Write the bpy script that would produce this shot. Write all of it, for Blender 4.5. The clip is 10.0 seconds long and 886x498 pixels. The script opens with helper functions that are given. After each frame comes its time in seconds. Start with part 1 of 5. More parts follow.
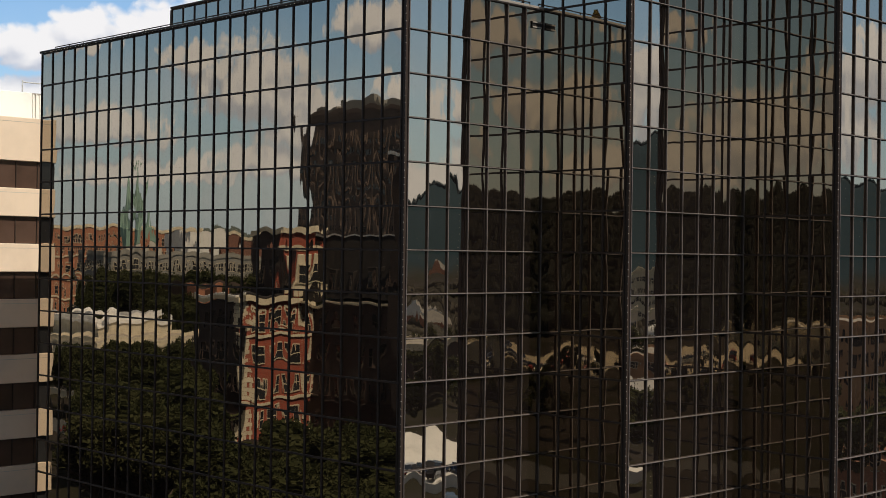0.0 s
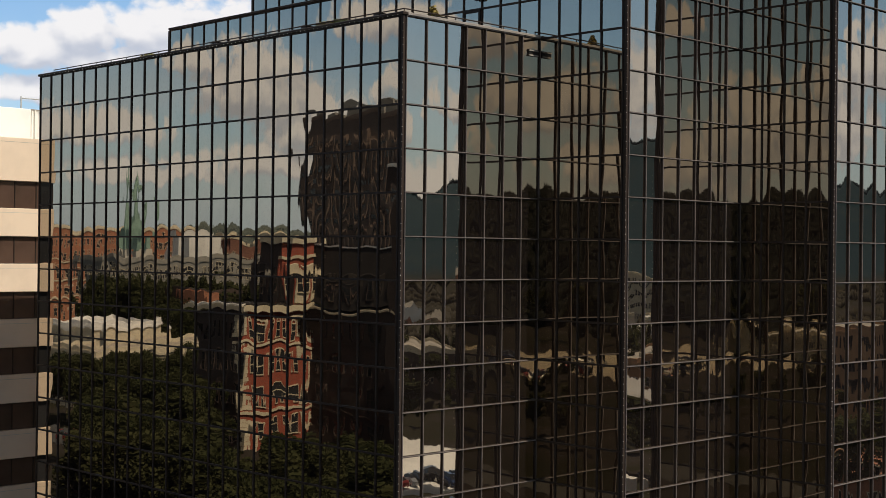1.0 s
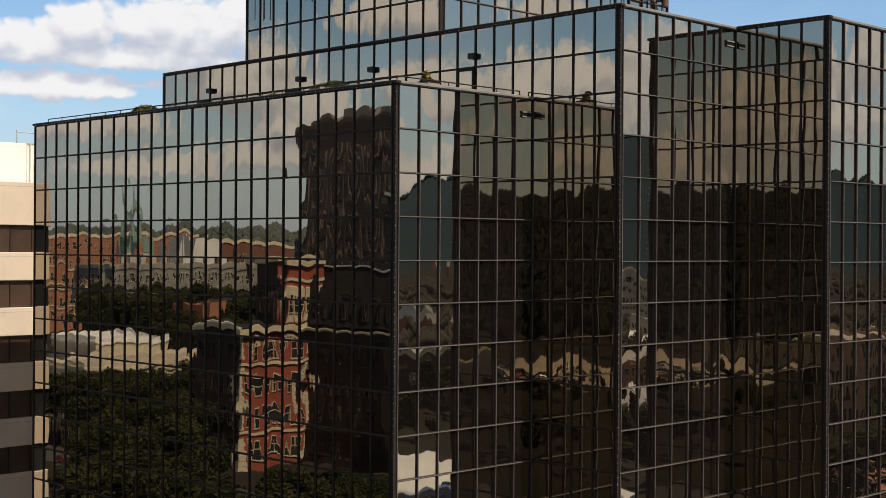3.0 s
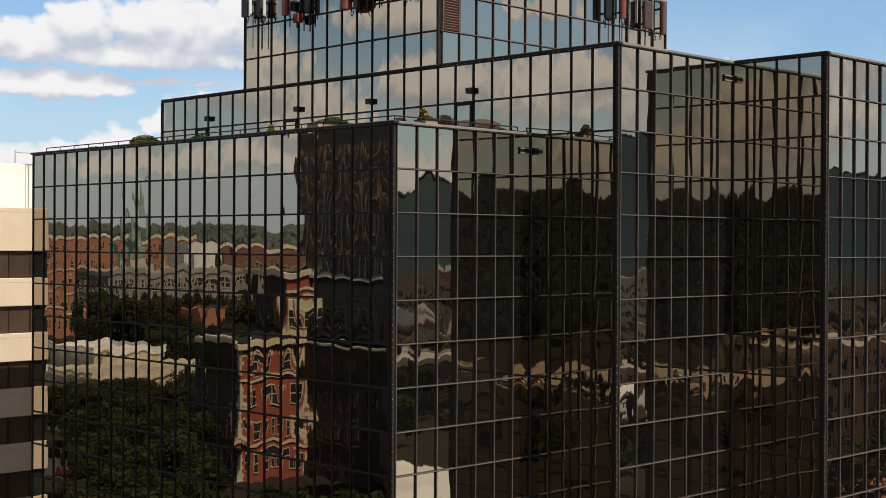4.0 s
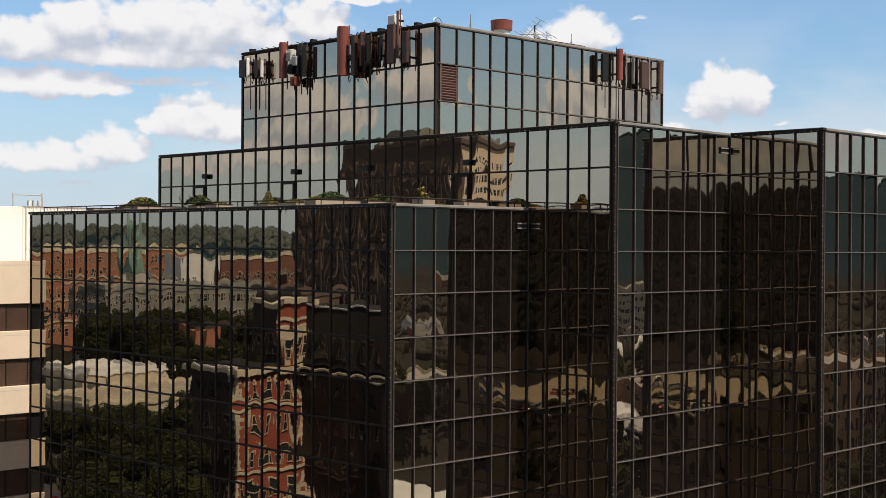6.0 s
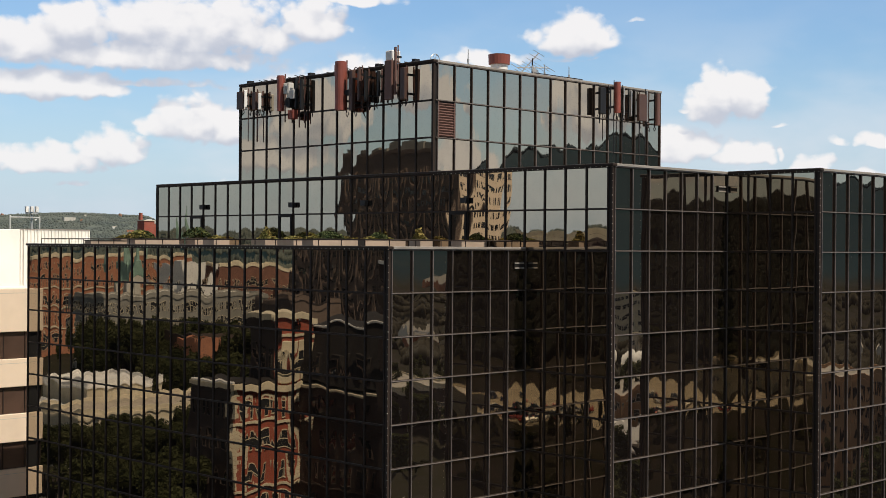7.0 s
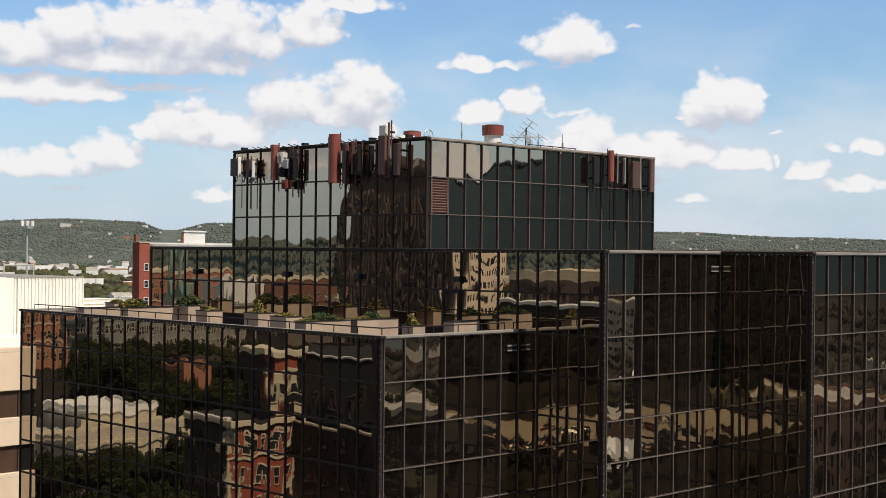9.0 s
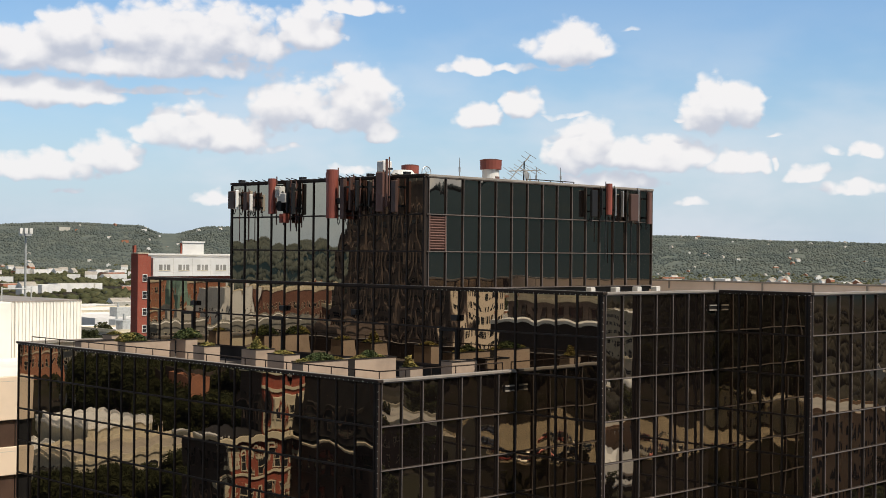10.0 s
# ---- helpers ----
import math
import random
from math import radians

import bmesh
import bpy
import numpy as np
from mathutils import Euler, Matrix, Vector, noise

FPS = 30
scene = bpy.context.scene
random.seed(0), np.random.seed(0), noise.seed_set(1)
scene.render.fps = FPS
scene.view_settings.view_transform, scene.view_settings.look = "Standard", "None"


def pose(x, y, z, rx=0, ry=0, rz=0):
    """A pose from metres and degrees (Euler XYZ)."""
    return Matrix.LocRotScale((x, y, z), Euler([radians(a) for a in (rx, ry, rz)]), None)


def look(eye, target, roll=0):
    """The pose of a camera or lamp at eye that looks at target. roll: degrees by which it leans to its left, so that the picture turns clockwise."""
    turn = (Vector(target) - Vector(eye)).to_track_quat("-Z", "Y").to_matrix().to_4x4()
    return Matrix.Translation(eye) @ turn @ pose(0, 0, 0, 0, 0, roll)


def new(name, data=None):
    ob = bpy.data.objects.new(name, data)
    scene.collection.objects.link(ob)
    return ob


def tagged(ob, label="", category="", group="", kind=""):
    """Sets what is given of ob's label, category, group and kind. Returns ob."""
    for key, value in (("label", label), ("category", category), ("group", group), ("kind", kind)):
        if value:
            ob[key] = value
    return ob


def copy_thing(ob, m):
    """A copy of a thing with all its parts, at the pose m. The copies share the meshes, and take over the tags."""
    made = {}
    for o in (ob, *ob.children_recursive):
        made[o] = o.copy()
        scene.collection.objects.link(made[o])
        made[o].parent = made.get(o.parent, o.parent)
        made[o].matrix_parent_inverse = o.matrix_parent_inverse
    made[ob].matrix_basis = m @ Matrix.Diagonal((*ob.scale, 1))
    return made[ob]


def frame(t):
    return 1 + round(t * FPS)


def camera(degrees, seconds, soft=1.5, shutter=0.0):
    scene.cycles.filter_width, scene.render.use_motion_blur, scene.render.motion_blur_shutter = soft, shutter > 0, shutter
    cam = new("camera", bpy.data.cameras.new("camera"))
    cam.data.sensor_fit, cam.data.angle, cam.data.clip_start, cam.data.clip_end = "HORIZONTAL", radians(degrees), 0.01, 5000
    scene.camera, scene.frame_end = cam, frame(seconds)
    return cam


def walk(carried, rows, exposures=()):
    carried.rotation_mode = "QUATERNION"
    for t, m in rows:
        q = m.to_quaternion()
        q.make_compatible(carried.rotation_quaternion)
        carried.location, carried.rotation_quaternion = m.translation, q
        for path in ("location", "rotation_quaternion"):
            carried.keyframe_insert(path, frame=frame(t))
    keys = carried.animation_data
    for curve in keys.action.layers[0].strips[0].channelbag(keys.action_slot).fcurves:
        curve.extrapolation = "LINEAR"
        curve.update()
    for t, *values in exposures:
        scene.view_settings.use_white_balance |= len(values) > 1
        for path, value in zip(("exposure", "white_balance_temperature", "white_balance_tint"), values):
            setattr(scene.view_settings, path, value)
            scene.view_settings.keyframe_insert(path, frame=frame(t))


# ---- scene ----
cam = camera(35.91, 10.0, soft=0.85)
ROW = 1.85                      # height of one glass row
ROOF_A = 18 * ROW               # terrace roof over the ground
# seconds, x, y, z over the terrace roof (all in rows), yaw, pitch, roll
ROWS = [
    (0.0, -20.8965, -22.5745, -6.1035, -44.457, 0.253, -0.762),
    (0.5, -20.9374, -22.6410, -5.7434, -44.462, 0.201, -0.688),
    (1.0, -20.9496, -22.6983, -5.3597, -44.473, 0.157, -0.620),
    (1.5, -20.9407, -22.7411, -4.9769, -44.486, 0.101, -0.557),
    (2.0, -20.9181, -22.7704, -4.5715, -44.498, 0.038, -0.499),
    (2.5, -20.9013, -22.7818, -4.1402, -44.504, -0.031, -0.447),
    (4.0, -20.8617, -22.8180, -2.7104, -44.521, -0.205, -0.293),
    (4.5, -20.8798, -22.8335, -2.2427, -44.536, -0.240, -0.269),
    (5.0, -20.9050, -22.8512, -1.7775, -44.563, -0.250, -0.277),
    (5.5, -20.9225, -22.8631, -1.3080, -44.603, -0.237, -0.303),
    (7.0, -20.9329, -22.8689, 0.1044, -44.746, -0.148, -0.409),
    (7.5, -20.9439, -22.8836, 0.5935, -44.794, -0.092, -0.444),
    (8.0, -20.9350, -22.8996, 1.0678, -44.845, -0.031, -0.483),
    (8.5, -20.9292, -22.9051, 1.5502, -44.880, 0.035, -0.522),
    (9.0, -20.8945, -22.9223, 2.0118, -44.912, 0.089, -0.556),
    (9.5, -20.8705, -22.9147, 2.4848, -44.929, 0.152, -0.573),
    (10.0, -20.8391, -22.9016, 2.9372, -44.953, 0.210, -0.573),
]
walk(cam, [(t, pose(ROW * x, ROW * y, ROOF_A + ROW * z, 90 + pitch, roll, yaw)) for t, x, y, z, yaw, pitch, roll in ROWS])

# ---- world, sun ----
SUN_EL, SUN_TURN = radians(55), radians(6.5)     # the sun stands over -y, a little to +x
sun = new("sun", bpy.data.lights.new("sun", "SUN"))
sun.data.energy, sun.data.angle, sun.data.color = 5.0, radians(0.53), (1.0, 0.93, 0.82)
sun.matrix_world = look((0, 0, 0), (-math.sin(SUN_TURN) * math.cos(SUN_EL), math.cos(SUN_TURN) * math.cos(SUN_EL), -math.sin(SUN_EL)))


class Nodes:
    """Short hand for building node trees."""

    def __init__(self, tree):
        self.tree = tree

    def __call__(self, kind, *inputs, **named):
        node = self.tree.nodes.new(kind)
        for key, value in named.items():
            self.link(value, node.inputs[key[1:]])
        for k, value in enumerate(inputs):
            self.link(value, node.inputs[k])
        return node.outputs[0]

    def link(self, value, socket):
        if value is None:
            return
        if isinstance(value, bpy.types.NodeSocket):
            self.tree.links.new(value, socket)
        else:
            socket.default_value = value

    def math(self, operation, *inputs, clamp=False):
        node = self.tree.nodes.new("ShaderNodeMath")
        node.operation, node.use_clamp = operation, clamp
        for k, value in enumerate(inputs):
            self.link(value, node.inputs[k])
        return node.outputs[0]

    def smooth(self, value, low, high):
        node = self.tree.nodes.new("ShaderNodeMapRange")
        node.interpolation_type = "SMOOTHSTEP"
        for k, each in enumerate((value, min(low, high), max(low, high), *((0.0, 1.0) if low < high else (1.0, 0.0)))):
            self.link(each, node.inputs[k])
        return node.outputs[0]

    def mix(self, factor, a, b, blend="MIX"):
        node = self.tree.nodes.new("ShaderNodeMix")
        node.data_type, node.blend_type = "RGBA", blend
        for value, socket in ((factor, node.inputs[0]), (a, node.inputs[6]), (b, node.inputs[7])):
            self.link(value, socket)
        return node.outputs[2]

    def noise(self, vector, scale, detail=4.0, rough=0.55, distortion=0.0):
        return self("ShaderNodeTexNoise", _Vector=vector, _Scale=scale, _Detail=detail, _Roughness=rough, _Distortion=distortion)


# cumulus clouds: compass degrees from +y towards +x, height over the horizon, half width, half height (degrees)
VALLEY_CLOUDS = [
    (29.5, 8.3, 1.74, 1.40), (34.2, 8.5, 4.42, 1.81), (39.2, 9.0, 1.40, 1.35), (41.0, 10.1, 2.09, 0.47), (28.0, 7.8, 2.21, 1.28), (32.0, 7.5, 5.35, 0.88), (28.9, 6.2, 2.79, 0.79), (32.9, 6.5, 3.02, 0.35), (34.0, 4.8, 1.67, 1.26), (36.2, 4.6, 1.53, 1.07), (38.3, 4.3, 1.40, 0.33), (38.7, 5.9, 1.81, 1.58), (41.3, 6.0, 1.72, 1.86), (42.2, 5.0, 0.79, 0.70), (31.0, 3.7, 1.30, 1.02), (28.3, 3.2, 2.33, 0.84), (29.3, 2.4, 1.28, 0.28), (35.4, 2.2, 1.07, 0.51), (41.0, 3.4, 1.40, 0.33),
]
EAST_CLOUDS = [
    (50.2, 8.5, 1.67, 1.26), (46.0, 7.7, 1.30, 0.51), (48.3, 7.7, 3.72, 0.30), (52.7, 9.3, 0.65, 0.26), (48.2, 6.1, 0.79, 0.93), (50.0, 5.8, 2.09, 0.28), (46.4, 5.6, 1.02, 0.79), (50.9, 4.3, 1.35, 1.35), (50.0, 3.9, 0.93, 1.02), (53.7, 4.0, 3.02, 0.88), (57.1, 3.7, 1.12, 0.74), (58.5, 3.8, 0.30, 0.47), (55.9, 6.0, 1.12, 1.72), (57.2, 5.9, 0.98, 1.26), (55.0, 5.6, 0.93, 0.28), (58.7, 4.9, 0.70, 0.21), (60.7, 4.2, 0.65, 0.35), (62.2, 4.2, 0.79, 0.58), (59.8, 3.3, 0.88, 0.56), (61.6, 2.8, 1.63, 0.47), (55.3, 2.1, 0.93, 0.30), (52.1, 3.0, 2.56, 0.56),
]
TOWN_CLOUDS = [
    (323.4, 6.4, 2.6, 2.3), (321.0, 5.0, 2.4, 1.7), (326.0, 7.6, 1.6, 0.9), (330.2, 4.7, 3.2, 1.1), (331.6, 8.4, 1.8, 1.0), (317.3, 9.2, 3.0, 1.3), (316.0, 6.4, 2.2, 1.5),
    (322.5, 3.5, 3.0, 0.9), (327.8, 3.0, 3.6, 0.8), (311.0, 6.0, 3.6, 2.2), (337.0, 6.0, 3.6, 2.0), (326.0, 11.5, 4.0, 1.4),
]
SOUTH_CLOUDS = [
    (136.8, 2.5, 1.8, 1.3), (134.4, 3.3, 1.3, 1.5), (135.2, 6.0, 0.9, 1.0), (137.8, 5.0, 0.7, 1.1), (126.6, 7.0, 2.2, 2.2), (128.8, 5.6, 2.2, 2.0), (120.0, 4.8, 2.0, 2.6),
    (118.4, 7.2, 1.4, 2.0), (121.6, 4.0, 1.8, 1.8), (113.0, 6.0, 3.0, 2.6), (143.0, 5.0, 3.0, 2.0), (131.4, 9.6, 1.6, 0.8),
    (238.2, 4.4, 3.6, 2.6), (235.0, 3.2, 2.2, 1.6), (241.8, 6.6, 2.4, 1.9), (229.2, 6.0, 3.0, 1.6), (226.2, 8.6, 2.4, 1.3), (231.2, 3.4, 2.6, 1.2), (223.8, 4.2, 2.0, 1.3), (233.2, 9.0, 1.6, 0.8),
]
CLOUDS = VALLEY_CLOUDS + EAST_CLOUDS + TOWN_CLOUDS + SOUTH_CLOUDS


def cloud_field():
    """How deep a direction (its compass angle and height in degrees) lies in the clouds."""
    group = bpy.data.node_groups.new("cloud_field", "ShaderNodeTree")
    for name in ("turn", "height"):
        group.interface.new_socket(name, in_out="INPUT", socket_type="NodeSocketFloat")
    for name in ("depth", "body"):
        group.interface.new_socket(name, in_out="OUTPUT", socket_type="NodeSocketFloat")
    n = Nodes(group)
    ins, outs = group.nodes.new("NodeGroupInput"), group.nodes.new("NodeGroupOutput")
    turn, height = ins.outputs[0], ins.outputs[1]
    where = n("ShaderNodeCombineXYZ", turn, height, 0.0)
    sway = n.math("SUBTRACT", n.noise(where, 0.75, 2.0, 0.5), 0.5)
    lift = n.math("SUBTRACT", n.noise(n("ShaderNodeVectorMath", where, (31.0, 17.0, 0.0)), 0.75, 2.0, 0.5), 0.5)
    turn_bent, height_bent = n.math("MULTIPLY_ADD", sway, 1.8, turn), n.math("MULTIPLY_ADD", lift, 0.8, height)
    least = None
    for a, e, wide, tall in CLOUDS:
        across = n.math("MULTIPLY_ADD", turn_bent, 1 / wide, -a / wide)
        up = n.math("MULTIPLY_ADD", height_bent, 1 / tall, -e / tall)
        up = n.math("MAXIMUM", up, n.math("MULTIPLY", up, -2.0))
        here = n.math("MULTIPLY_ADD", across, across, n.math("MULTIPLY_ADD", up, up, 2.4 * max(0.0, 0.62 - tall)))     # thin ones are wisps
        least = here if least is None else n.math("MINIMUM", least, here)
    best = n.math("MAXIMUM", n.math("SUBTRACT", 1.0, least), -1.6)
    place = n("ShaderNodeCombineXYZ", turn, n.math("MULTIPLY", height, 1.25), 0.0)
    big = n.noise(place, 0.55, 3.0, 0.5)
    fine = n.noise(place, 1.9, 5.0, 0.55)
    bent = n("ShaderNodeVectorMath", place, n("ShaderNodeCombineXYZ", n.math("MULTIPLY", fine, 0.55), n.math("MULTIPLY", big, 0.7), 0.0))

    def puffs(scale, soft):
        node = group.nodes.new("ShaderNodeTexVoronoi")
        node.voronoi_dimensions, node.feature = "2D", "SMOOTH_F1"
        n.link(bent, node.inputs["Vector"])
        n.link(scale, node.inputs["Scale"])
        n.link(soft, node.inputs["Smoothness"])
        return n.math("SUBTRACT", 0.42, node.outputs["Distance"])

    coarse = puffs(0.85, 0.55)
    total = n.math("ADD", n.math("MULTIPLY", best, 0.60), n.math("MULTIPLY", n.math("SUBTRACT", big, 0.5), 0.75))
    n.link(n.math("ADD", total, n.math("MULTIPLY", coarse, 0.55)), outs.inputs[1])
    total = n.math("ADD", total, n.math("MULTIPLY", n.math("SUBTRACT", fine, 0.5), 0.46))
    total = n.math("ADD", total, n.math("ADD", n.math("MULTIPLY", coarse, 0.42), n.math("MULTIPLY", puffs(2.3, 0.5), 0.26)))
    n.link(total, outs.inputs[0])
    return group


world = bpy.data.worlds.new("World")
scene.world = world
world.use_nodes = True
world.node_tree.nodes.clear()
n = Nodes(world.node_tree)
sky_node = world.node_tree.nodes.new("ShaderNodeTexSky")
sky_node.sky_type, sky_node.sun_disc, sky_node.sun_elevation, sky_node.sun_rotation = "NISHITA", False, SUN_EL, radians(180) - SUN_TURN
sky_node.altitude, sky_node.air_density, sky_node.dust_density, sky_node.ozone_density = 200.0, 1.1, 1.2, 1.6
sky = sky_node.outputs[0]
coords = n("ShaderNodeTexCoord")
split = world.node_tree.nodes.new("ShaderNodeSeparateXYZ")
n.link(coords, split.inputs[0])
turn = n.math("MULTIPLY", n.math("ARCTAN2", split.outputs[0], split.outputs[1]), 57.2958)
turn = n.math("ADD", turn, n.math("MULTIPLY", n.math("LESS_THAN", turn, 0.0), 360.0))
height = n.math("MULTIPLY", n.math("ARCSINE", split.outputs[2]), 57.2958)
field = cloud_field()


def depth_at(lift):
    node = world.node_tree.nodes.new("ShaderNodeGroup")
    node.node_tree = field
    n.link(turn, node.inputs[0])
    n.link(n.math("ADD", height, lift), node.inputs[1])
    return node.outputs[0], node.outputs[1]


(here, body), (above, higher) = depth_at(0.0), depth_at(0.85)
veil = n.noise(n("ShaderNodeCombineXYZ", turn, n.math("MULTIPLY", height, 2.2), 3.0), 0.16, 4.0, 0.5)
veil = n.math("MULTIPLY", n.smooth(veil, 0.36, 0.68), n.math("MULTIPLY", n.smooth(height, 12.0, 3.0), 0.50))
cover = n.math("MULTIPLY", n.smooth(here, -0.21, 0.25), 0.95)
slope = n.math("SUBTRACT", here, above)
lit = n.math("ADD", n.math("MULTIPLY", n.smooth(slope, -0.42, 0.50), 0.40), n.math("MULTIPLY", n.smooth(n.math("SUBTRACT", body, higher), -0.42, 0.46), 0.60))
cloud = n.mix(lit, (0.56, 0.58, 0.66, 1), (0.96, 0.925, 0.91, 1))
haze = n.smooth(height, 9.0, -1.0)
blue = n.mix(1.0, sky, (0.100, 0.121, 0.143, 1), "MULTIPLY")
blue = n.mix(n.math("MULTIPLY", haze, 0.74), blue, (0.60, 0.72, 0.88, 1))
blue = n.mix(veil, blue, (0.76, 0.79, 0.85, 1))
cloud = n.mix(n.math("MULTIPLY", haze, 0.22), cloud, (0.72, 0.77, 0.85, 1))
# overhead, out of view: deeper blue and a broken grey cloud layer, added to dim and grey the skylight
high = n.smooth(height, 11.0, 26.0)
blue = n.mix(n.math("MULTIPLY", high, 0.80), blue, (0.050, 0.066, 0.092, 1))
flat = n("ShaderNodeVectorMath", coords, n("ShaderNodeCombineXYZ", *[n.math("DIVIDE", 1.0, n.math("MAXIMUM", split.outputs[2], 0.12))] * 3))
flat.node.operation = "MULTIPLY"
layer = n.math("MULTIPLY", n.smooth(n.noise(flat, 1.3, 6.0, 0.55), 0.40, 0.55), n.smooth(height, 13.0, 22.0))
cloud = n.mix(layer, cloud, (0.36, 0.325, 0.29, 1))
cover = n.math("MAXIMUM", cover, n.math("MULTIPLY", layer, 0.9))
seen = n.mix(n.math("MULTIPLY", cover, 0.96), blue, cloud)
back = n("ShaderNodeBackground", seen, 1.0)
out = world.node_tree.nodes.new("ShaderNodeOutputWorld")
n.link(back, out.inputs[0])


# ---- materials ----
def material(name, build):
    mat = bpy.data.materials.new(name)
    mat.use_nodes = True
    tree = mat.node_tree
    tree.nodes.clear()
    n = Nodes(tree)
    end = tree.nodes.new("ShaderNodeOutputMaterial")
    n.link(build(n), end.inputs[0])
    return mat


def surface(n, colour, rough=0.7, metal=0.0, bump=None, strength=0.3, distance=0.02, spec=0.4):
    node = n.tree.nodes.new("ShaderNodeBsdfPrincipled")
    n.link(colour, node.inputs["Base Color"])
    n.link(rough, node.inputs["Roughness"])
    n.link(metal, node.inputs["Metallic"])
    n.link(spec, node.inputs["Specular IOR Level"])
    if bump is not None:
        b = n.tree.nodes.new("ShaderNodeBump")
        b.inputs["Strength"].default_value, b.inputs["Distance"].default_value = strength, distance
        n.link(bump, b.inputs["Height"])
        n.link(b.outputs[0], node.inputs["Normal"])
    return node.outputs[0]


def place_of(n):
    return n("ShaderNodeNewGeometry")


def weathered(name, colour, rough=0.75, metal=0.0, grain=9.0, stain=0.5, amount=0.35, each=0.0, bump=0.25, spec=0.4):
    """A painted, cast or cut surface: fine grain and broad stains, and a little difference from piece to piece."""
    def build(n):
        where = place_of(n)
        fine, broad = n.noise(where, grain, 5.0), n.noise(where, stain, 4.0, 0.6)
        base = (*colour, 1)
        dark = (*[c * (1 - amount) for c in colour], 1)
        c = n.mix(n.smooth(broad, 0.38, 0.72), base, dark)
        c = n.mix(n.math("MULTIPLY", fine, 0.35 * amount + 0.05), c, (*[min(1, k * 1.25) for k in colour], 1))
        if each:
            info = n.tree.nodes.new("ShaderNodeObjectInfo")
            lift = n.math("MULTIPLY_ADD", info.outputs["Random"], each, 1 - each / 2)
            c = n.mix(1.0, c, n("ShaderNodeCombineColor", lift, lift, lift), "MULTIPLY")
        r = n.math("MULTIPLY_ADD", fine, 0.2, rough - 0.1)
        return surface(n, c, r, metal, fine, bump, 0.01, spec)
    return material(name, build)


def glazing():
    """Bronze mirror glass: a metal film, slightly uneven."""
    def build(n):
        where = place_of(n)
        ripple = n("ShaderNodeVectorMath", where, (2.4, 2.4, 0.45))
        ripple.node.operation = "MULTIPLY"
        wave = n.math("ADD", n.math("MULTIPLY", n.noise(where, 0.6, 1.0, 0.4), 0.0028), n.math("MULTIPLY", n.noise(ripple, 1.0, 1.0, 0.5), 0.0007))
        dust = n.noise(where, 1.3, 4.0, 0.6)
        info = n.tree.nodes.new("ShaderNodeObjectInfo")
        lift = n.math("MULTIPLY_ADD", info.outputs["Random"], 0.12, 0.94)
        tint = n.mix(1.0, (0.450, 0.393, 0.312, 1), n("ShaderNodeCombineColor", lift, lift, lift), "MULTIPLY")
        film = surface(n, tint, 0.012, 1.0, wave, 1.0, 1.0)
        body = n("ShaderNodeBsdfDiffuse", (0.050, 0.037, 0.034, 1))
        return n("ShaderNodeMixShader", n.math("MULTIPLY_ADD", n.smooth(dust, 0.35, 0.8), 0.04, 0.09), film, body)
    return material("mirror_glass", build)


def brickwork(name, brick, mortar=(0.26, 0.13, 0.09), scale=1.0):
    def build(n):
        where = place_of(n)
        parts = n.tree.nodes.new("ShaderNodeSeparateXYZ")
        n.link(where, parts.inputs[0])
        flat = n("ShaderNodeCombineXYZ", n.math("ADD", parts.outputs[0], parts.outputs[1]), parts.outputs[2], 0.0)
        tex = n.tree.nodes.new("ShaderNodeTexBrick")
        n.link(flat, tex.inputs["Vector"])
        tex.inputs["Color1"].default_value = (*brick, 1)
        tex.inputs["Color2"].default_value = (*[c * 0.7 for c in brick], 1)
        tex.inputs["Mortar"].default_value = (*mortar, 1)
        for key, v in (("Scale", 1.0), ("Mortar Size", 0.008), ("Brick Width", 0.24 * scale), ("Row Height", 0.075 * scale)):
            tex.inputs[key].default_value = v
        broad = n.noise(where, 0.35, 5.0, 0.6)
        c = n.mix(n.math("MULTIPLY", n.smooth(broad, 0.4, 0.75), 0.4), tex.outputs[0], (*[k * 0.45 for k in brick], 1))
        return surface(n, c, 0.85, 0.0, tex.outputs[1], -0.3, 0.008)
    return material(name, build)


def leafage(name, a, b, scale=0.35, spread=0.7, thin=0.0):
    def build(n):
        where = place_of(n)
        geo = n.tree.nodes.new("ShaderNodeNewGeometry")
        broad, fine = n.noise(where, scale, 3.0), n.noise(where, scale * 12, 3.0)
        c = n.mix(n.smooth(broad, 0.35, 0.65), (*a, 1), (*b, 1))
        c = n.mix(n.math("MULTIPLY", fine, 0.5), c, (*[k * 0.5 for k in a], 1))
        lift = n.math("MULTIPLY_ADD", geo.outputs["Random Per Island"], spread, 1 - spread / 2)
        c = n.mix(1.0, c, n("ShaderNodeCombineColor", lift, lift, lift), "MULTIPLY")
        leaf = surface(n, c, 0.7, 0.0, spec=0.06)
        return n("ShaderNodeMixShader", thin, leaf, n("ShaderNodeBsdfTranslucent", c)) if thin else leaf
    return material(name, build)


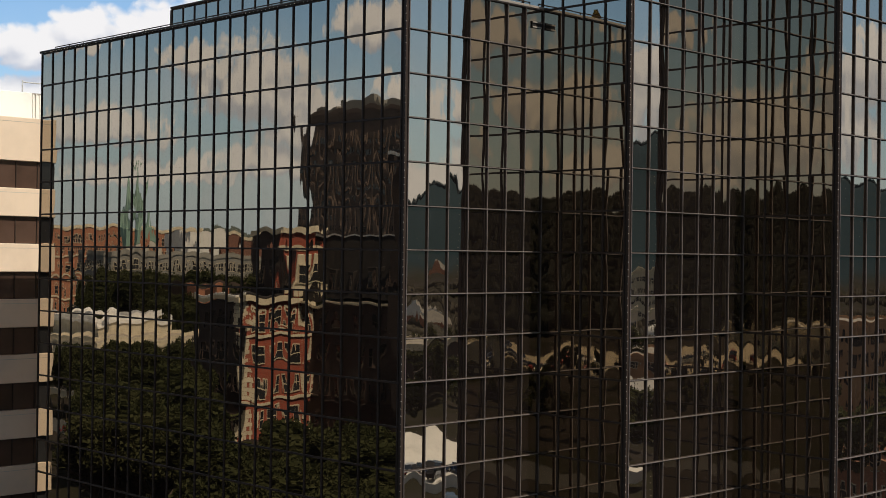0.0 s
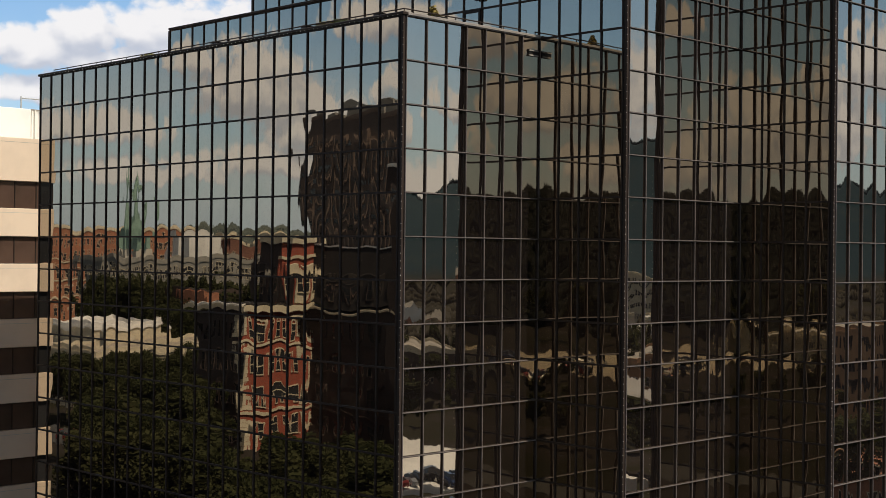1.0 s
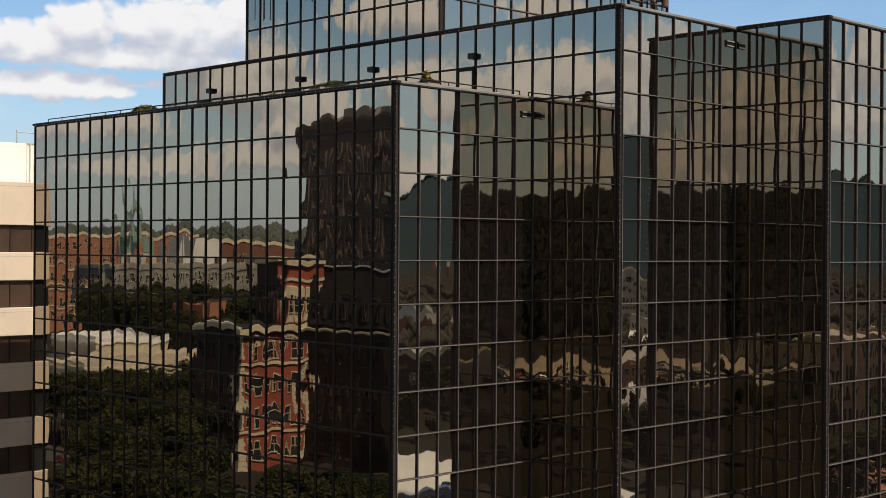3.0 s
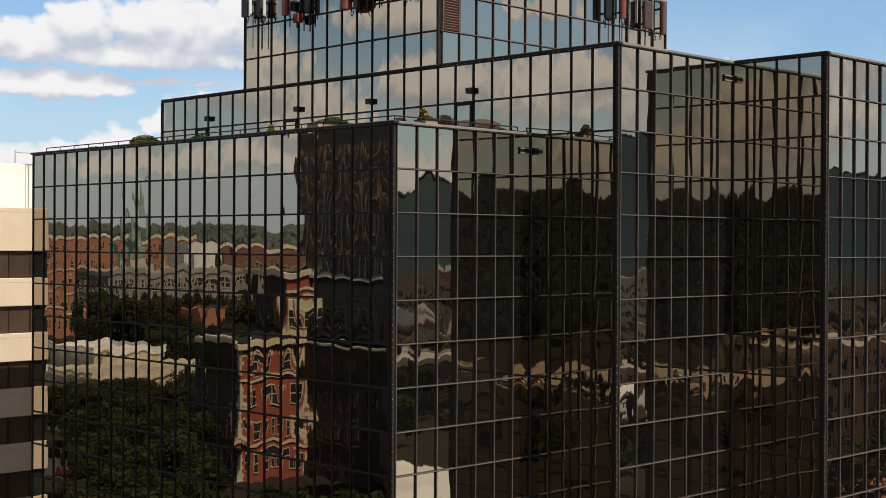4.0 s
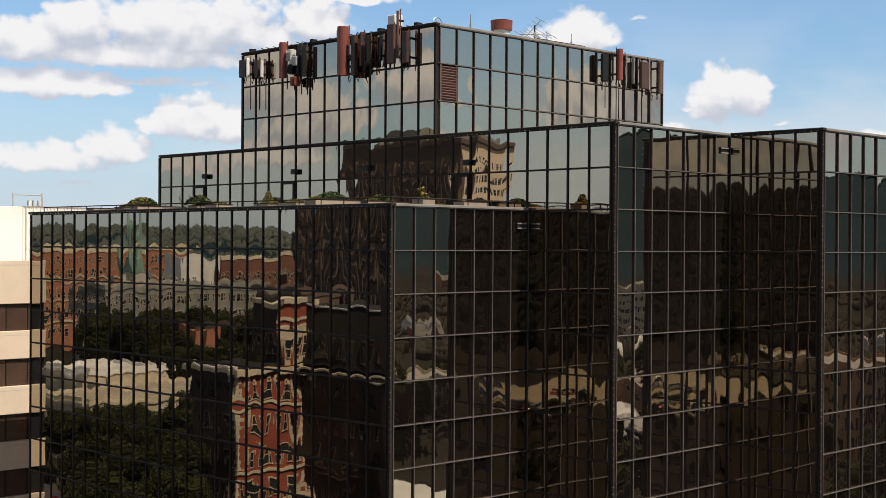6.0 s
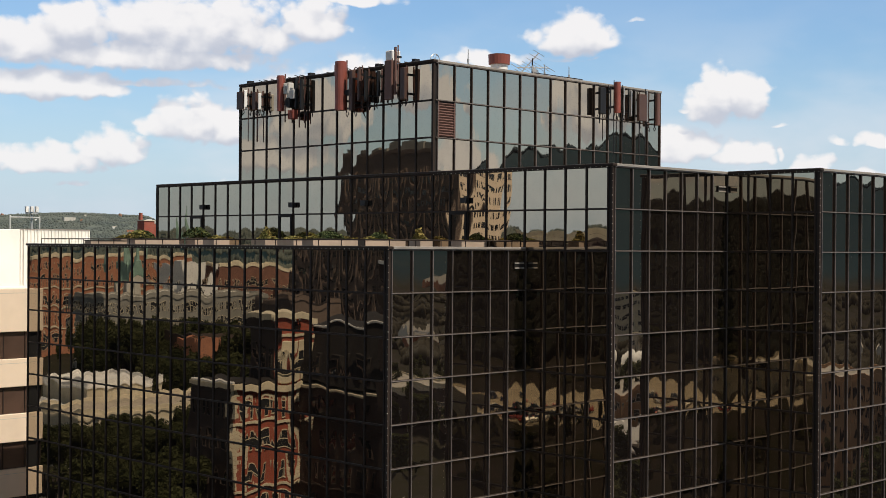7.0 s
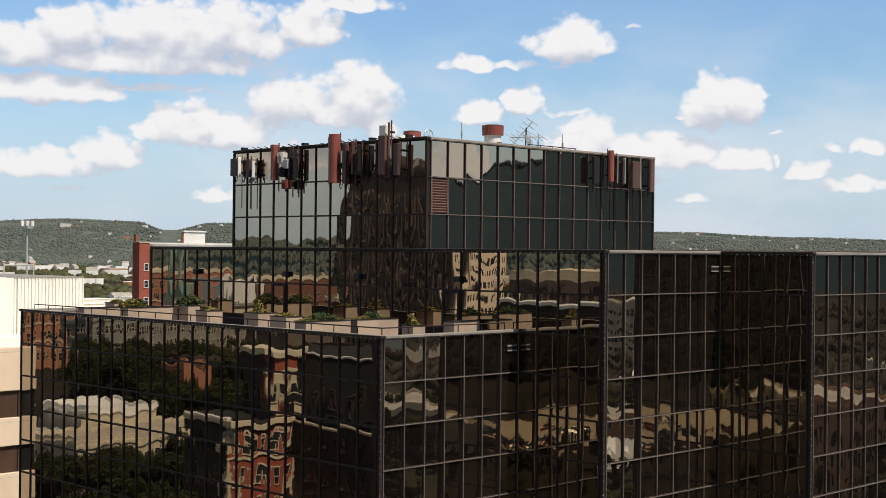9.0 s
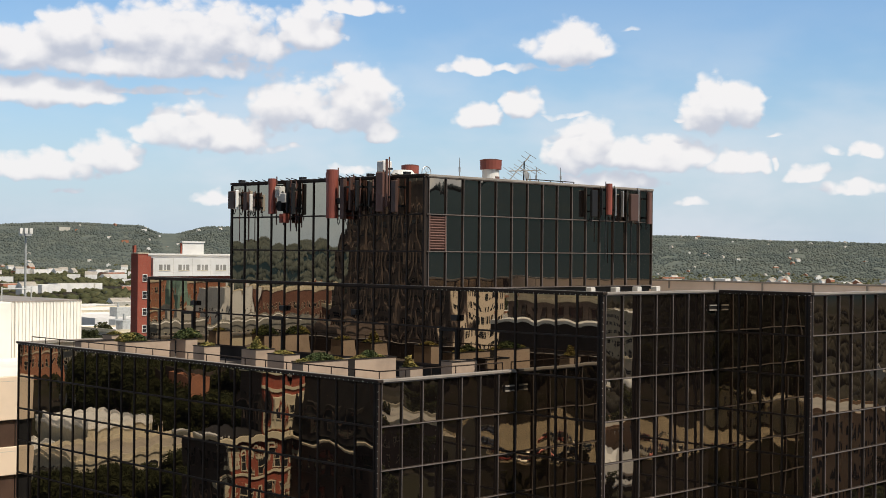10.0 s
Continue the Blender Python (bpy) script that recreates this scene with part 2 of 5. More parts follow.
GLASS = glazing()
FRAME = weathered("bronze_frame", (0.036, 0.025, 0.019), 0.6, 0.0, 14, 0.8, 0.3, 0.15, 0.1, 0.15)
FRAME_DARK = weathered("black_frame", (0.022, 0.019, 0.017), 0.6, 0.0, 14, 0.8, 0.3, 0.15, 0.1, 0.15)
# lighter bronze: sunlight on the bars of the sunny faces, put into the colour
SUNLIT_BRONZE = weathered("sunlit_bronze", (0.14, 0.114, 0.10), 0.55, 0.1, 12, 0.8, 0.3, 0.15)
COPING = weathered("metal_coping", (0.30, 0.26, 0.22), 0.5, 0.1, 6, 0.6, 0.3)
# lightened to stand in for light bounced up from the roof
PARAPET = weathered("bounce_lit_parapet", (0.80, 0.64, 0.52), 0.8, 0.0, 8, 0.3, 0.12)
ROOFING = weathered("roof_gravel", (0.36, 0.32, 0.27), 0.95, 0.0, 16, 0.25, 0.35, 0, 0.6)
TERRACE = weathered("terrace_paving", (0.16, 0.13, 0.105), 0.9, 0.0, 7, 0.4, 0.3, 0, 0.4)
CONCRETE = weathered("cream_concrete", (0.74, 0.59, 0.44), 0.8, 0.0, 8, 0.35, 0.12, 0.04)
WHITE_METAL = weathered("cream_metal", (0.76, 0.72, 0.64), 0.55, 0.0, 10, 0.3, 0.1, 0.06)
STONE = weathered("pale_stone", (0.60, 0.52, 0.38), 0.85, 0.0, 8, 0.5, 0.25, 0.1)
PLASTER = weathered("pale_plaster", (0.52, 0.48, 0.41), 0.85, 0.0, 4, 0.15, 0.3, 0.15)
WHITE = weathered("white_roof", (0.74, 0.71, 0.66), 0.7, 0.0, 4, 0.15, 0.2, 0.15)
DARK_WINDOW = weathered("dark_glass", (0.03, 0.03, 0.032), 0.08, 0.0, 2, 0.6, 0.3, 0.6, 0.02, 0.6)
BROWN_WINDOW = weathered("brown_glass", (0.075, 0.045, 0.033), 0.06, 0.0, 2, 0.6, 0.3, 0.5, 0.02, 0.7)
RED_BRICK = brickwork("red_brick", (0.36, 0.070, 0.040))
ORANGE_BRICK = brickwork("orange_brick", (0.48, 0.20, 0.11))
# brown brick; on the corner house it stands in for shade
DARK_BRICK = brickwork("brown_and_shade_brick", (0.075, 0.050, 0.040), (0.075, 0.058, 0.048))
SLATE = weathered("slate", (0.028, 0.024, 0.022), 0.8, 0.0, 5, 0.6, 0.3, 0.0, 0.25, 0.2)
COPPER = weathered("green_copper", (0.22, 0.33, 0.27), 0.6, 0.1, 4, 0.5, 0.3)
BARK = weathered("bark", (0.10, 0.075, 0.055), 0.95, 0.0, 6, 1.0, 0.4, 0.3, 0.8)
LEAF = leafage("leaves", (0.060, 0.066, 0.027), (0.086, 0.086, 0.037), 0.12, 0.5, 0.45)
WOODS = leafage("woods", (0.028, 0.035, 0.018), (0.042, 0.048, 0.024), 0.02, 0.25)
# paler and greyer than the near woods: distance haze put into the colour
HAZED_WOODS = leafage("hazed_woods", (0.092, 0.108, 0.098), (0.128, 0.138, 0.114), 0.012, 0.2)
VALLEY_WOODS = leafage("valley_leaves", (0.060, 0.064, 0.030), (0.088, 0.084, 0.040), 0.02, 0.5)
BROWN_WOODS = leafage("brown_woods", (0.030, 0.026, 0.016), (0.046, 0.037, 0.022), 0.03, 0.4)
# the blue in this green is painted haze over the mountain
HAZED_MOUNTAIN = leafage("hazed_mountain_forest", (0.015, 0.033, 0.043), (0.019, 0.039, 0.049), 0.003, 0.08)
# darker copy of the woods: the slope's shaded side put into the colour
SHADED_WOODS = leafage("shaded_woods", (0.010, 0.012, 0.009), (0.014, 0.016, 0.011), 0.01, 0.15)
ASPHALT = weathered("asphalt", (0.055, 0.053, 0.05), 0.9, 0.0, 12, 0.08, 0.3)


# ---- mesh helpers ----
def mesh_of(bm, mat=None, smooth=False):
    data = bpy.data.meshes.new("mesh")
    bm.to_mesh(data)
    bm.free()
    for m in mat if isinstance(mat, (list, tuple)) else [mat] if mat else []:
        data.materials.append(m)
    if smooth:
        data.polygons.foreach_set("use_smooth", [True] * len(data.polygons))
    return data


def add_box(bm, x0, y0, z0, x1, y1, z1, slot=0):
    v = [bm.verts.new((x, y, z)) for z in (z0, z1) for y in (y0, y1) for x in (x0, x1)]
    for quad in ((0, 2, 3, 1), (4, 5, 7, 6), (0, 1, 5, 4), (1, 3, 7, 5), (3, 2, 6, 7), (2, 0, 4, 6)):
        bm.faces.new([v[k] for k in quad]).material_index = slot
    return v


def box(x0, y0, z0, x1, y1, z1, bevel=0.0):
    bm = bmesh.new()
    add_box(bm, min(x0, x1), min(y0, y1), min(z0, z1), max(x0, x1), max(y0, y1), max(z0, z1))
    if bevel:
        bmesh.ops.bevel(bm, geom=bm.edges[:], offset=bevel, segments=1, affect="EDGES")
    return bm


def add_rod(bm, a, b, r0, r1=None, sides=8, caps=True):
    """A round bar from a to b."""
    a, b = Vector(a), Vector(b)
    r1 = r0 if r1 is None else r1
    turn = (b - a).to_track_quat("Z", "Y").to_matrix()
    rings = []
    for at, r in ((a, r0), (b, r1)):
        rings.append([bm.verts.new(at + turn @ Vector((r * math.cos(k * math.tau / sides), r * math.sin(k * math.tau / sides), 0))) for k in range(sides)])
    for k in range(sides):
        bm.faces.new((rings[0][k], rings[0][(k + 1) % sides], rings[1][(k + 1) % sides], rings[1][k]))
    if caps:
        bm.faces.new(rings[0][::-1])
        bm.faces.new(rings[1])


def rod(a, b, r0, r1=None, sides=8):
    bm = bmesh.new()
    add_rod(bm, a, b, r0, r1, sides)
    return bm


def part(name, bm, mat, parent=None, label="", smooth=False):
    ob = new(name, bm if isinstance(bm, bpy.types.Mesh) else mesh_of(bm, mat, smooth))
    ob.parent = parent
    return tagged(ob, label) if label else ob


def thing(name, label, category, group="", kind="", at=(0, 0, 0), turn=0.0):
    ob = new(name)
    ob.matrix_world = Matrix.Translation(at) @ Matrix.Rotation(radians(turn), 4, "Z")
    return tagged(ob, label, category, group, kind)


# ---- the glass office building ----
# Corner A is the origin; left faces look to -x, sunlit faces look to -y; the plan steps forward twice.
PL, PR = 0.6618 * ROW, 0.6596 * ROW        # pane widths on the two kinds of face
AL, AR = 0.1111 * ROW, 0.0748 * ROW        # first mullion behind a corner
PA, PP = 0.6632 * ROW, 0.6650 * ROW        # pane widths of the terrace block's shaded face and the penthouse's sunny one
XB, YB = 8.559, -5.076                     # corner B
XC, YC = 17.420, -10.048                   # corner C
YA = AL + 25 * PA                          # far end of the terrace block
YB2 = YB + AL + 29 * PL                    # far end of block B
YP = YB + 2 * AL + 9 * PL                  # sunlit face of the penthouse
YP2 = YB + AL + 22 * PL
XP = XB + 0.1324 * ROW + 15 * PP
ROOF_B, ROOF_P = ROOF_A + 2 * ROW, ROOF_A + 5 * ROW

building = thing("office_building", "black mirror-glass office block with stepped corners and planted terrace", "building")
rng = random.Random(7)


def pane_mesh(wide, tall):
    """A sheet of glass that bellies by a millimetre or two."""
    belly, bend, twist, sway = rng.gauss(0.0008, 0.0008), rng.gauss(0.0019, 0.0010), rng.gauss(0, 0.0006), rng.gauss(0, 0.0006)
    phase = rng.uniform(0, 6.28)
    bm = bmesh.new()
    nx, nz = 6, 7
    grid = []
    for j in range(nz + 1):
        for i in range(nx + 1):
            u, v = 2 * i / nx - 1, 2 * j / nz - 1
            d = (belly * (1 - v * v) + bend * v) * (1 - u * u) + twist * u * v + sway * math.sin(2.4 * u + phase) * 0.7
            grid.append(bm.verts.new((u * wide / 2, d, v * tall / 2)))
    for j in range(nz):
        for i in range(nx):
            k = j * (nx + 1) + i
            bm.faces.new((grid[k], grid[k + 1], grid[k + nx + 2], grid[k + nx + 1]))
    return mesh_of(bm, GLASS, True)


LEFT_PANES = [pane_mesh(PL - 0.02, ROW - 0.02) for _ in range(14)]
RIGHT_PANES = [pane_mesh(PR - 0.02, ROW - 0.02) for _ in range(14)]


def curtain_wall(name, corner, facing, cols, first, pitch, top, low, split_row=99, skip=(), end=0.0, bar=0):
    """One glass face: panes in a grid of bars, hung on a corner that it leaves to +y (facing -x) or to +x (facing -y).
    Rows run from top down to low; those past split_row are one mesh."""
    x, y = corner
    left = facing == "x"
    frame_mat = FRAME
    face = new(name)
    face.parent = building
    face.matrix_world = Matrix.Translation((x, y, 0)) @ (Matrix.Rotation(radians(90), 4, "Z") if left else Matrix())
    # local: +x along the face, outwards is +y for left faces and -y for the others
    side = 1 if left else -1
    rows = round((top - low) / ROW)
    length = first + cols * pitch + end
    meshes = LEFT_PANES if left else RIGHT_PANES
    rest = bmesh.new()
    for k in range(rows):
        z = top - (k + 0.5) * ROW
        for i in range(cols):
            if (i, k) in skip:
                continue
            m = (Matrix.Translation((first + (i + 0.5) * pitch, 0, z))
                 @ Euler((rng.gauss(0, 0.0010), math.pi * (rng.random() < (0.12 if left else 0.5)), rng.gauss(0, 0.0014))).to_matrix().to_4x4())
            if k < split_row:
                ob = new("pane", rng.choice(meshes))
                ob.parent = face
                ob.matrix_local = m
            else:
                at = [rest.verts.new(m @ Vector((sx * (pitch - 0.02) / 2, 0, sz * (ROW - 0.02) / 2))) for sx, sz in ((-1, -1), (1, -1), (1, 1), (-1, 1))]
                rest.faces.new(at)
    if rest.verts:
        tagged(part("lower_panes", rest, GLASS, face), kind="stuff")
    else:
        rest.free()
    bars_z = low
    for i in range(cols + 1):
        u = first + i * pitch
        half = 0.04 if left else 0.03
        part("mullion", box(u - half, side * -0.06, bars_z, u + half, side * 0.05, top), frame_mat, face)
        # added pale strip paints sunlight onto the mullion, sunny faces only
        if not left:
            part("mullion_cap", box(u - 0.018, -0.05, bars_z, u + 0.018, -0.09, top), SUNLIT_BRONZE, face)
    for k in range(bar, rows + 1):
        z = top - k * ROW
        part("transom", box(0.1, side * -0.05, z - 0.04, length, side * 0.06, z + 0.04), frame_mat, face)
        # likewise a pale strip as painted sunlight along the transom
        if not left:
            part("transom_cap", box(0.1, -0.06, z - 0.018, length, -0.11, z + 0.022, 0.006), SUNLIT_BRONZE, face)
    if first > 0.05:
        part("edge_panel", box(0.0, side * -0.05, low, first, side * 0.02, top), FRAME_DARK, face)
    if end > 0.05:
        part("edge_panel", box(length - end, side * -0.05, low, length, side * 0.02, top), frame_mat, face)
    return face


curtain_wall("terrace_block_shaded_face", (0, 0), "x", 25, AL, PA, ROOF_A, 0, 13)
curtain_wall("terrace_block_sunny_face", (0, 0), "y", 7, AR, (XB - AR) / 7, ROOF_A, 0, 13)
curtain_wall("middle_block_lower_shaded_face", (XB, YB), "x", 4, AL - 0.02, (-YB - AL) / 4, ROOF_A, 0, 13, bar=1)
curtain_wall("middle_block_upper_shaded_face", (XB, YB), "x", 29, AL, PL, ROOF_B, ROOF_A, 99)
curtain_wall("middle_block_sunny_face", (XB, YB), "y", 7, AR, (XC - XB - AR) / 7, ROOF_B, 0, 14)
curtain_wall("front_block_shaded_face", (XC, YC), "x", 4, AL - 0.02, (YB - YC - AL) / 4, ROOF_B, 0, 14)
curtain_wall("front_block_sunny_face", (XC, YC), "y", 13, AR, PR, ROOF_B, 0, 14)
curtain_wall("penthouse_shaded_face", (XB, YB + 9 * PL + AL), "x", 13, 0.0, PL, ROOF_P, ROOF_B + 0.0)
curtain_wall("penthouse_sunny_face", (XB, YP - AL), "y", 15, 0.1324 * ROW, PP, ROOF_P, ROOF_B, skip=((0, 1),))

# core walls behind the glass, and roofs
XE = XC + AR + 13 * PR
core = part("inner_wall", box(0.12, 0.12, 0, XE, YA, ROOF_A - 0.85), FRAME_DARK, building)
part("inner_wall", box(XB + 0.12, YB + 0.12, 0, XE, YB2, ROOF_B - 0.9), FRAME_DARK, building)
part("inner_wall", box(XC + 0.12, YC + 0.12, 0, XE, YB2 - 1, ROOF_B - 0.92), FRAME_DARK, building)
part("inner_wall", box(XB + 0.12, YP + 0.12 - AL, ROOF_B - 0.95, XP, YP2, ROOF_P - 0.2), FRAME_DARK, building)
part("roof", box(XB + 0.1, YB + 0.1, ROOF_B - 0.9, XE, YB2, ROOF_B - 0.75), ROOFING, building)
part("roof", box(XC + 0.1, YC + 0.1, ROOF_B - 0.91, XE, YB + 0.1, ROOF_B - 0.755), ROOFING, building)
part("roof", box(XB + 0.1, YP - AL + 0.1, ROOF_P - 0.2, XP, YP2, ROOF_P - 0.1), ROOFING, building)
part("terrace_floor", box(0.1, 0.1, ROOF_A - 0.9, XB, YA, ROOF_A - 0.75), TERRACE, building)

# ---- ground and hills ----
RIDGE = [(0, 0.6), (25, 1.0), (29.5, 1.15), (32.1, 1.1), (33.4, 0.72), (35.2, 1.1), (37, 1.12), (45, 1.0), (54.2, 0.88), (59.5, 0.68), (64, 0.6), (90, 0.9), (113, 1.8),
         (119.2, 2.6), (123, 3.5), (127.5, 4.4), (131, 3.9), (134.6, 2.75), (135.8, 2.25), (137, 1.7), (139, 1.3), (145, 1.0), (180, 1.2), (215, 1.7), (240, 1.7), (270, 1.0), (310, 0.3), (335, 0.35), (360, 0.6)]


def ridge(c):
    c %= 360
    for (a, u), (b, v) in zip(RIDGE, RIDGE[1:]):
        if a <= c <= b:
            f = (c - a) / (b - a)
            f = f * f * (3 - 2 * f)
            return u + (v - u) * f
    return 1.0


def lie(x, y):
    """Height of the ground: it falls towards +x -y, and rises to hills all round."""
    r = math.hypot(x, y)
    c = math.degrees(math.atan2(x, y)) % 360
    far = min(1, max(0, 1 - (abs(c - 45) - 35) / 25))          # the valley is widest here
    near = min(1, max(0, 1 - (abs(c - 230) - 28) / 25))        # a wooded slope stands close here
    r0, r1 = 700 + 1900 * far - 380 * near, 2300 + 1100 * far - 950 * near
    f = min(1, max(0, (r - r0) / (r1 - r0)))
    f = f * f * (3 - 2 * f)
    top = 36 + r1 * math.tan(radians(ridge(c)))
    h = top * f * (1 + 0.14 * noise.noise(Vector((x / 420, y / 420, 3))) * (1 if r < r1 - 100 else 0.4))
    if r > r1:
        h *= 1 - 0.5 * min(1, (r - r1) / 1500)
    low = min(1, max(0, ((x - y) / 1.414 - 40) / 110))
    h -= 9 * low * low * (3 - 2 * low) * max(0, 1 - f * 3)
    return h + 0.8 * noise.noise(Vector((x / 90, y / 90, 0))) * min(1, max(0, r - 150) / 400)


def build_ground():
    rings = [0, 60, 120, 200, 300, 420, 560, 700] + [700 + 100 * k for k in range(1, 28)] + [3700, 4100, 4500]
    bm = bmesh.new()
    steps = 360
    rows = []
    for r in rings[1:]:
        rows.append([bm.verts.new((r * math.sin(k * math.tau / steps), r * math.cos(k * math.tau / steps),
                                   lie(r * math.sin(k * math.tau / steps), r * math.cos(k * math.tau / steps)))) for k in range(steps)])
    mid = bm.verts.new((0, 0, 0))
    for k in range(steps):
        j = (k + 1) % steps
        bm.faces.new((mid, rows[0][j], rows[0][k]))
        for a, b in zip(rows, rows[1:]):
            bm.faces.new((a[k], a[j], b[j], b[k]))
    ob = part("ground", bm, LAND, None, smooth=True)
    tagged(ob, "wide valley floor of streets and grass rising to wooded hills", "ground", kind="structure")


def land():
    def build(n):
        where = place_of(n)
        parts = n.tree.nodes.new("ShaderNodeSeparateXYZ")
        n.link(where, parts.inputs[0])
        broad, mid, fine = n.noise(where, 0.012, 4.0), n.noise(where, 0.05, 5.0), n.noise(where, 0.5, 5.0)
        street = n.mix(n.smooth(mid, 0.45, 0.55), (0.034, 0.028, 0.023, 1), (0.024, 0.022, 0.012, 1))
        # rising land takes the mountain's colour, blue haze included
        hazy_forest = n.mix(fine, (0.013, 0.030, 0.039, 1), (0.018, 0.036, 0.045, 1))
        c = n.mix(n.smooth(parts.outputs[2], 2.5, 14.0), street, hazy_forest)
        c = n.mix(n.math("MULTIPLY", n.smooth(broad, 0.5, 0.7), 0.12), c, (0.07, 0.07, 0.045, 1))
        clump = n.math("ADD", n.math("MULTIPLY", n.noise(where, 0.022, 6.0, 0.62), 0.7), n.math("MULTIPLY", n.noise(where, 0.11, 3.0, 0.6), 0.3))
        # ground of the far hills, with the same haze painted into its colour
        hazed_hill = n.mix(n.smooth(clump, 0.36, 0.64), (0.088, 0.104, 0.094, 1), (0.124, 0.134, 0.112, 1))
        c = n.mix(n.smooth(n.math("ADD", parts.outputs[0], parts.outputs[1]), 3100.0, 3700.0), c, hazed_hill)
        return surface(n, c, 0.95, 0.0, fine, 0.3, 0.3, 0.04)
    return material("land", build)


LAND = land()
build_ground()


# ---- trees ----
def crown_mesh(seed, leaves=3600, wide=3.4, tall=4.6, leaf=1.0):
    """Leaf sprays set round several limbs, with gaps between them."""
    r = random.Random(seed)
    verts, faces = [], []
    puffs = []
    for k in range(11):
        a, d, h = r.uniform(0, 6.28), r.uniform(0.15, 0.72) * wide, r.uniform(-0.55, 0.75)
        puffs.append((d * math.cos(a) * (1 - max(0, h) * 0.6), d * math.sin(a) * (1 - max(0, h) * 0.6), h * tall * 0.62, r.uniform(0.9, 1.6)))
    for k in range(leaves):
        cx, cy, cz, s = r.choice(puffs)
        v = Vector((r.gauss(0, 1), r.gauss(0, 1), r.gauss(0, 1))).normalized() * s * r.uniform(0.55, 1.05)
        p = Vector((cx, cy, cz)) + Vector((v.x, v.y, v.z * 0.8))
        m = Euler((r.uniform(-0.9, 0.9), r.uniform(-0.9, 0.9), r.uniform(0, 6.28))).to_matrix()
        size = r.uniform(0.09, 0.25) * leaf
        base = len(verts)
        for u, w, q in ((-0.7, -0.6, 0), (0.6, -0.8, 0.2), (0.9, 0.5, -0.1), (-0.5, 0.9, 0.25)):
            verts.append(p + m @ Vector((u * size, w * size, q * size)))
        faces.append([base, base + 1, base + 2, base + 3])
    data = bpy.data.meshes.new("crown")
    data.from_pydata([tuple(v) for v in verts], [], faces)
    data.materials.append(LEAF)
    return data


def trunk_mesh(seed):
    r = random.Random(seed)
    bm = bmesh.new()
    add_rod(bm, (0, 0, 0), (0.1, 0.05, 4.4), 0.26, 0.17, 7)
    for k in range(6):
        a, z = k * 1.05 + r.uniform(-0.3, 0.3), r.uniform(3.0, 4.3)
        end = (1.9 * math.cos(a), 1.9 * math.sin(a), z + r.uniform(1.4, 2.8))
        add_rod(bm, (0.08, 0.04, z), end, 0.11, 0.04, 5)
    return mesh_of(bm, BARK)


CROWNS = [crown_mesh(k) for k in range(5)]
FAR_CROWNS = [crown_mesh(k + 20, 1000, leaf=1.9) for k in range(4)]
TRUNKS = [trunk_mesh(k) for k in range(3)]
tree_rng = random.Random(21)


def tree(x, y, size):
    z = lie(x, y)
    ob = thing("street_tree", "broad green deciduous tree with a dense uneven crown", "tree", "trees round the block")
    ob.matrix_world = Matrix.Translation((x, y, z - 0.1)) @ Matrix.Rotation(tree_rng.uniform(0, 6.28), 4, "Z") @ Matrix.Scale(size, 4)
    part("trunk", tree_rng.choice(TRUNKS), None, ob)
    crown = part("crown", tree_rng.choice(CROWNS), None, ob)
    crown.location = (0, 0, 6.6)
    return ob


def from_eye(turn, away, z=None):
    """A place by compass degrees and distance from the office block's corner B."""
    return XB + away * math.sin(radians(turn)), YB + away * math.cos(radians(turn))


def forest(name, label, spots):
    """Many trees as one mesh."""
    verts, faces, total = [], [], 0
    for x, y, size in spots:
        data = tree_rng.choice(FAR_CROWNS)
        co = np.empty(len(data.vertices) * 3)
        data.vertices.foreach_get("co", co)
        turn = tree_rng.uniform(0, 6.28)
        spin = np.array(((math.cos(turn), math.sin(turn), 0), (-math.sin(turn), math.cos(turn), 0), (0, 0, 1)))
        verts.append((co.reshape(-1, 3) @ spin + (0, 0, 6.6)) * size + (x, y, lie(x, y) - 0.1))
        faces.append(np.arange(len(data.vertices)).reshape(-1, 4) + total)
        total += len(data.vertices)
    mesh = bpy.data.meshes.new(name)
    mesh.from_pydata(np.concatenate(verts).tolist(), [], np.concatenate(faces).tolist())
    mesh.materials.append(LEAF)
    tagged(new(name, mesh), label, "trees", kind="stuff")


def grove(count, turn, away, size, clear=(), into=None):
    for _ in range(count):
        for _try in range(30):
            x, y = from_eye(tree_rng.uniform(*turn), tree_rng.uniform(*away))
            if not any(x0 < x < x1 and y0 < y < y1 for x0, y0, x1, y1 in clear):
                if into is None:
                    tree(x, y, tree_rng.uniform(*size))
                else:
                    into.append((x, y, tree_rng.uniform(*size)))
                break


KEEP = ((-74, 30, -42, 60), (-92, 58, -50, 104), (-11, 30, 40, 70), (-95, 140, -66, 170), (-192, -167, -136, -117), (60, -125, 112, -62))
for k in range(58):                      # a park between the streets
    a, d = radians(tree_rng.uniform(30.0, 34.6)), tree_rng.uniform(96, 165)
    x, y = 38.8 - d * math.sin(a), -42.4 + d * math.cos(a)
    if x < -13:
        tree(x, y, tree_rng.uniform(0.85, 1.15))
for k in range(26):                      # a dense row before the white store
    a, d = radians(28.8 + 0.225 * k + tree_rng.uniform(-0.2, 0.2)), tree_rng.uniform(184, 195)
    tree(38.8 - d * math.sin(a), -42.4 + d * math.cos(a), tree_rng.uniform(0.92, 1.04))
for k in range(52):
    a, d = radians(tree_rng.uniform(34.8, 42.4)), tree_rng.uniform(78, 112)
    tree(38.8 - d * math.sin(a), -42.4 + d * math.cos(a), tree_rng.uniform(0.75, 0.97))
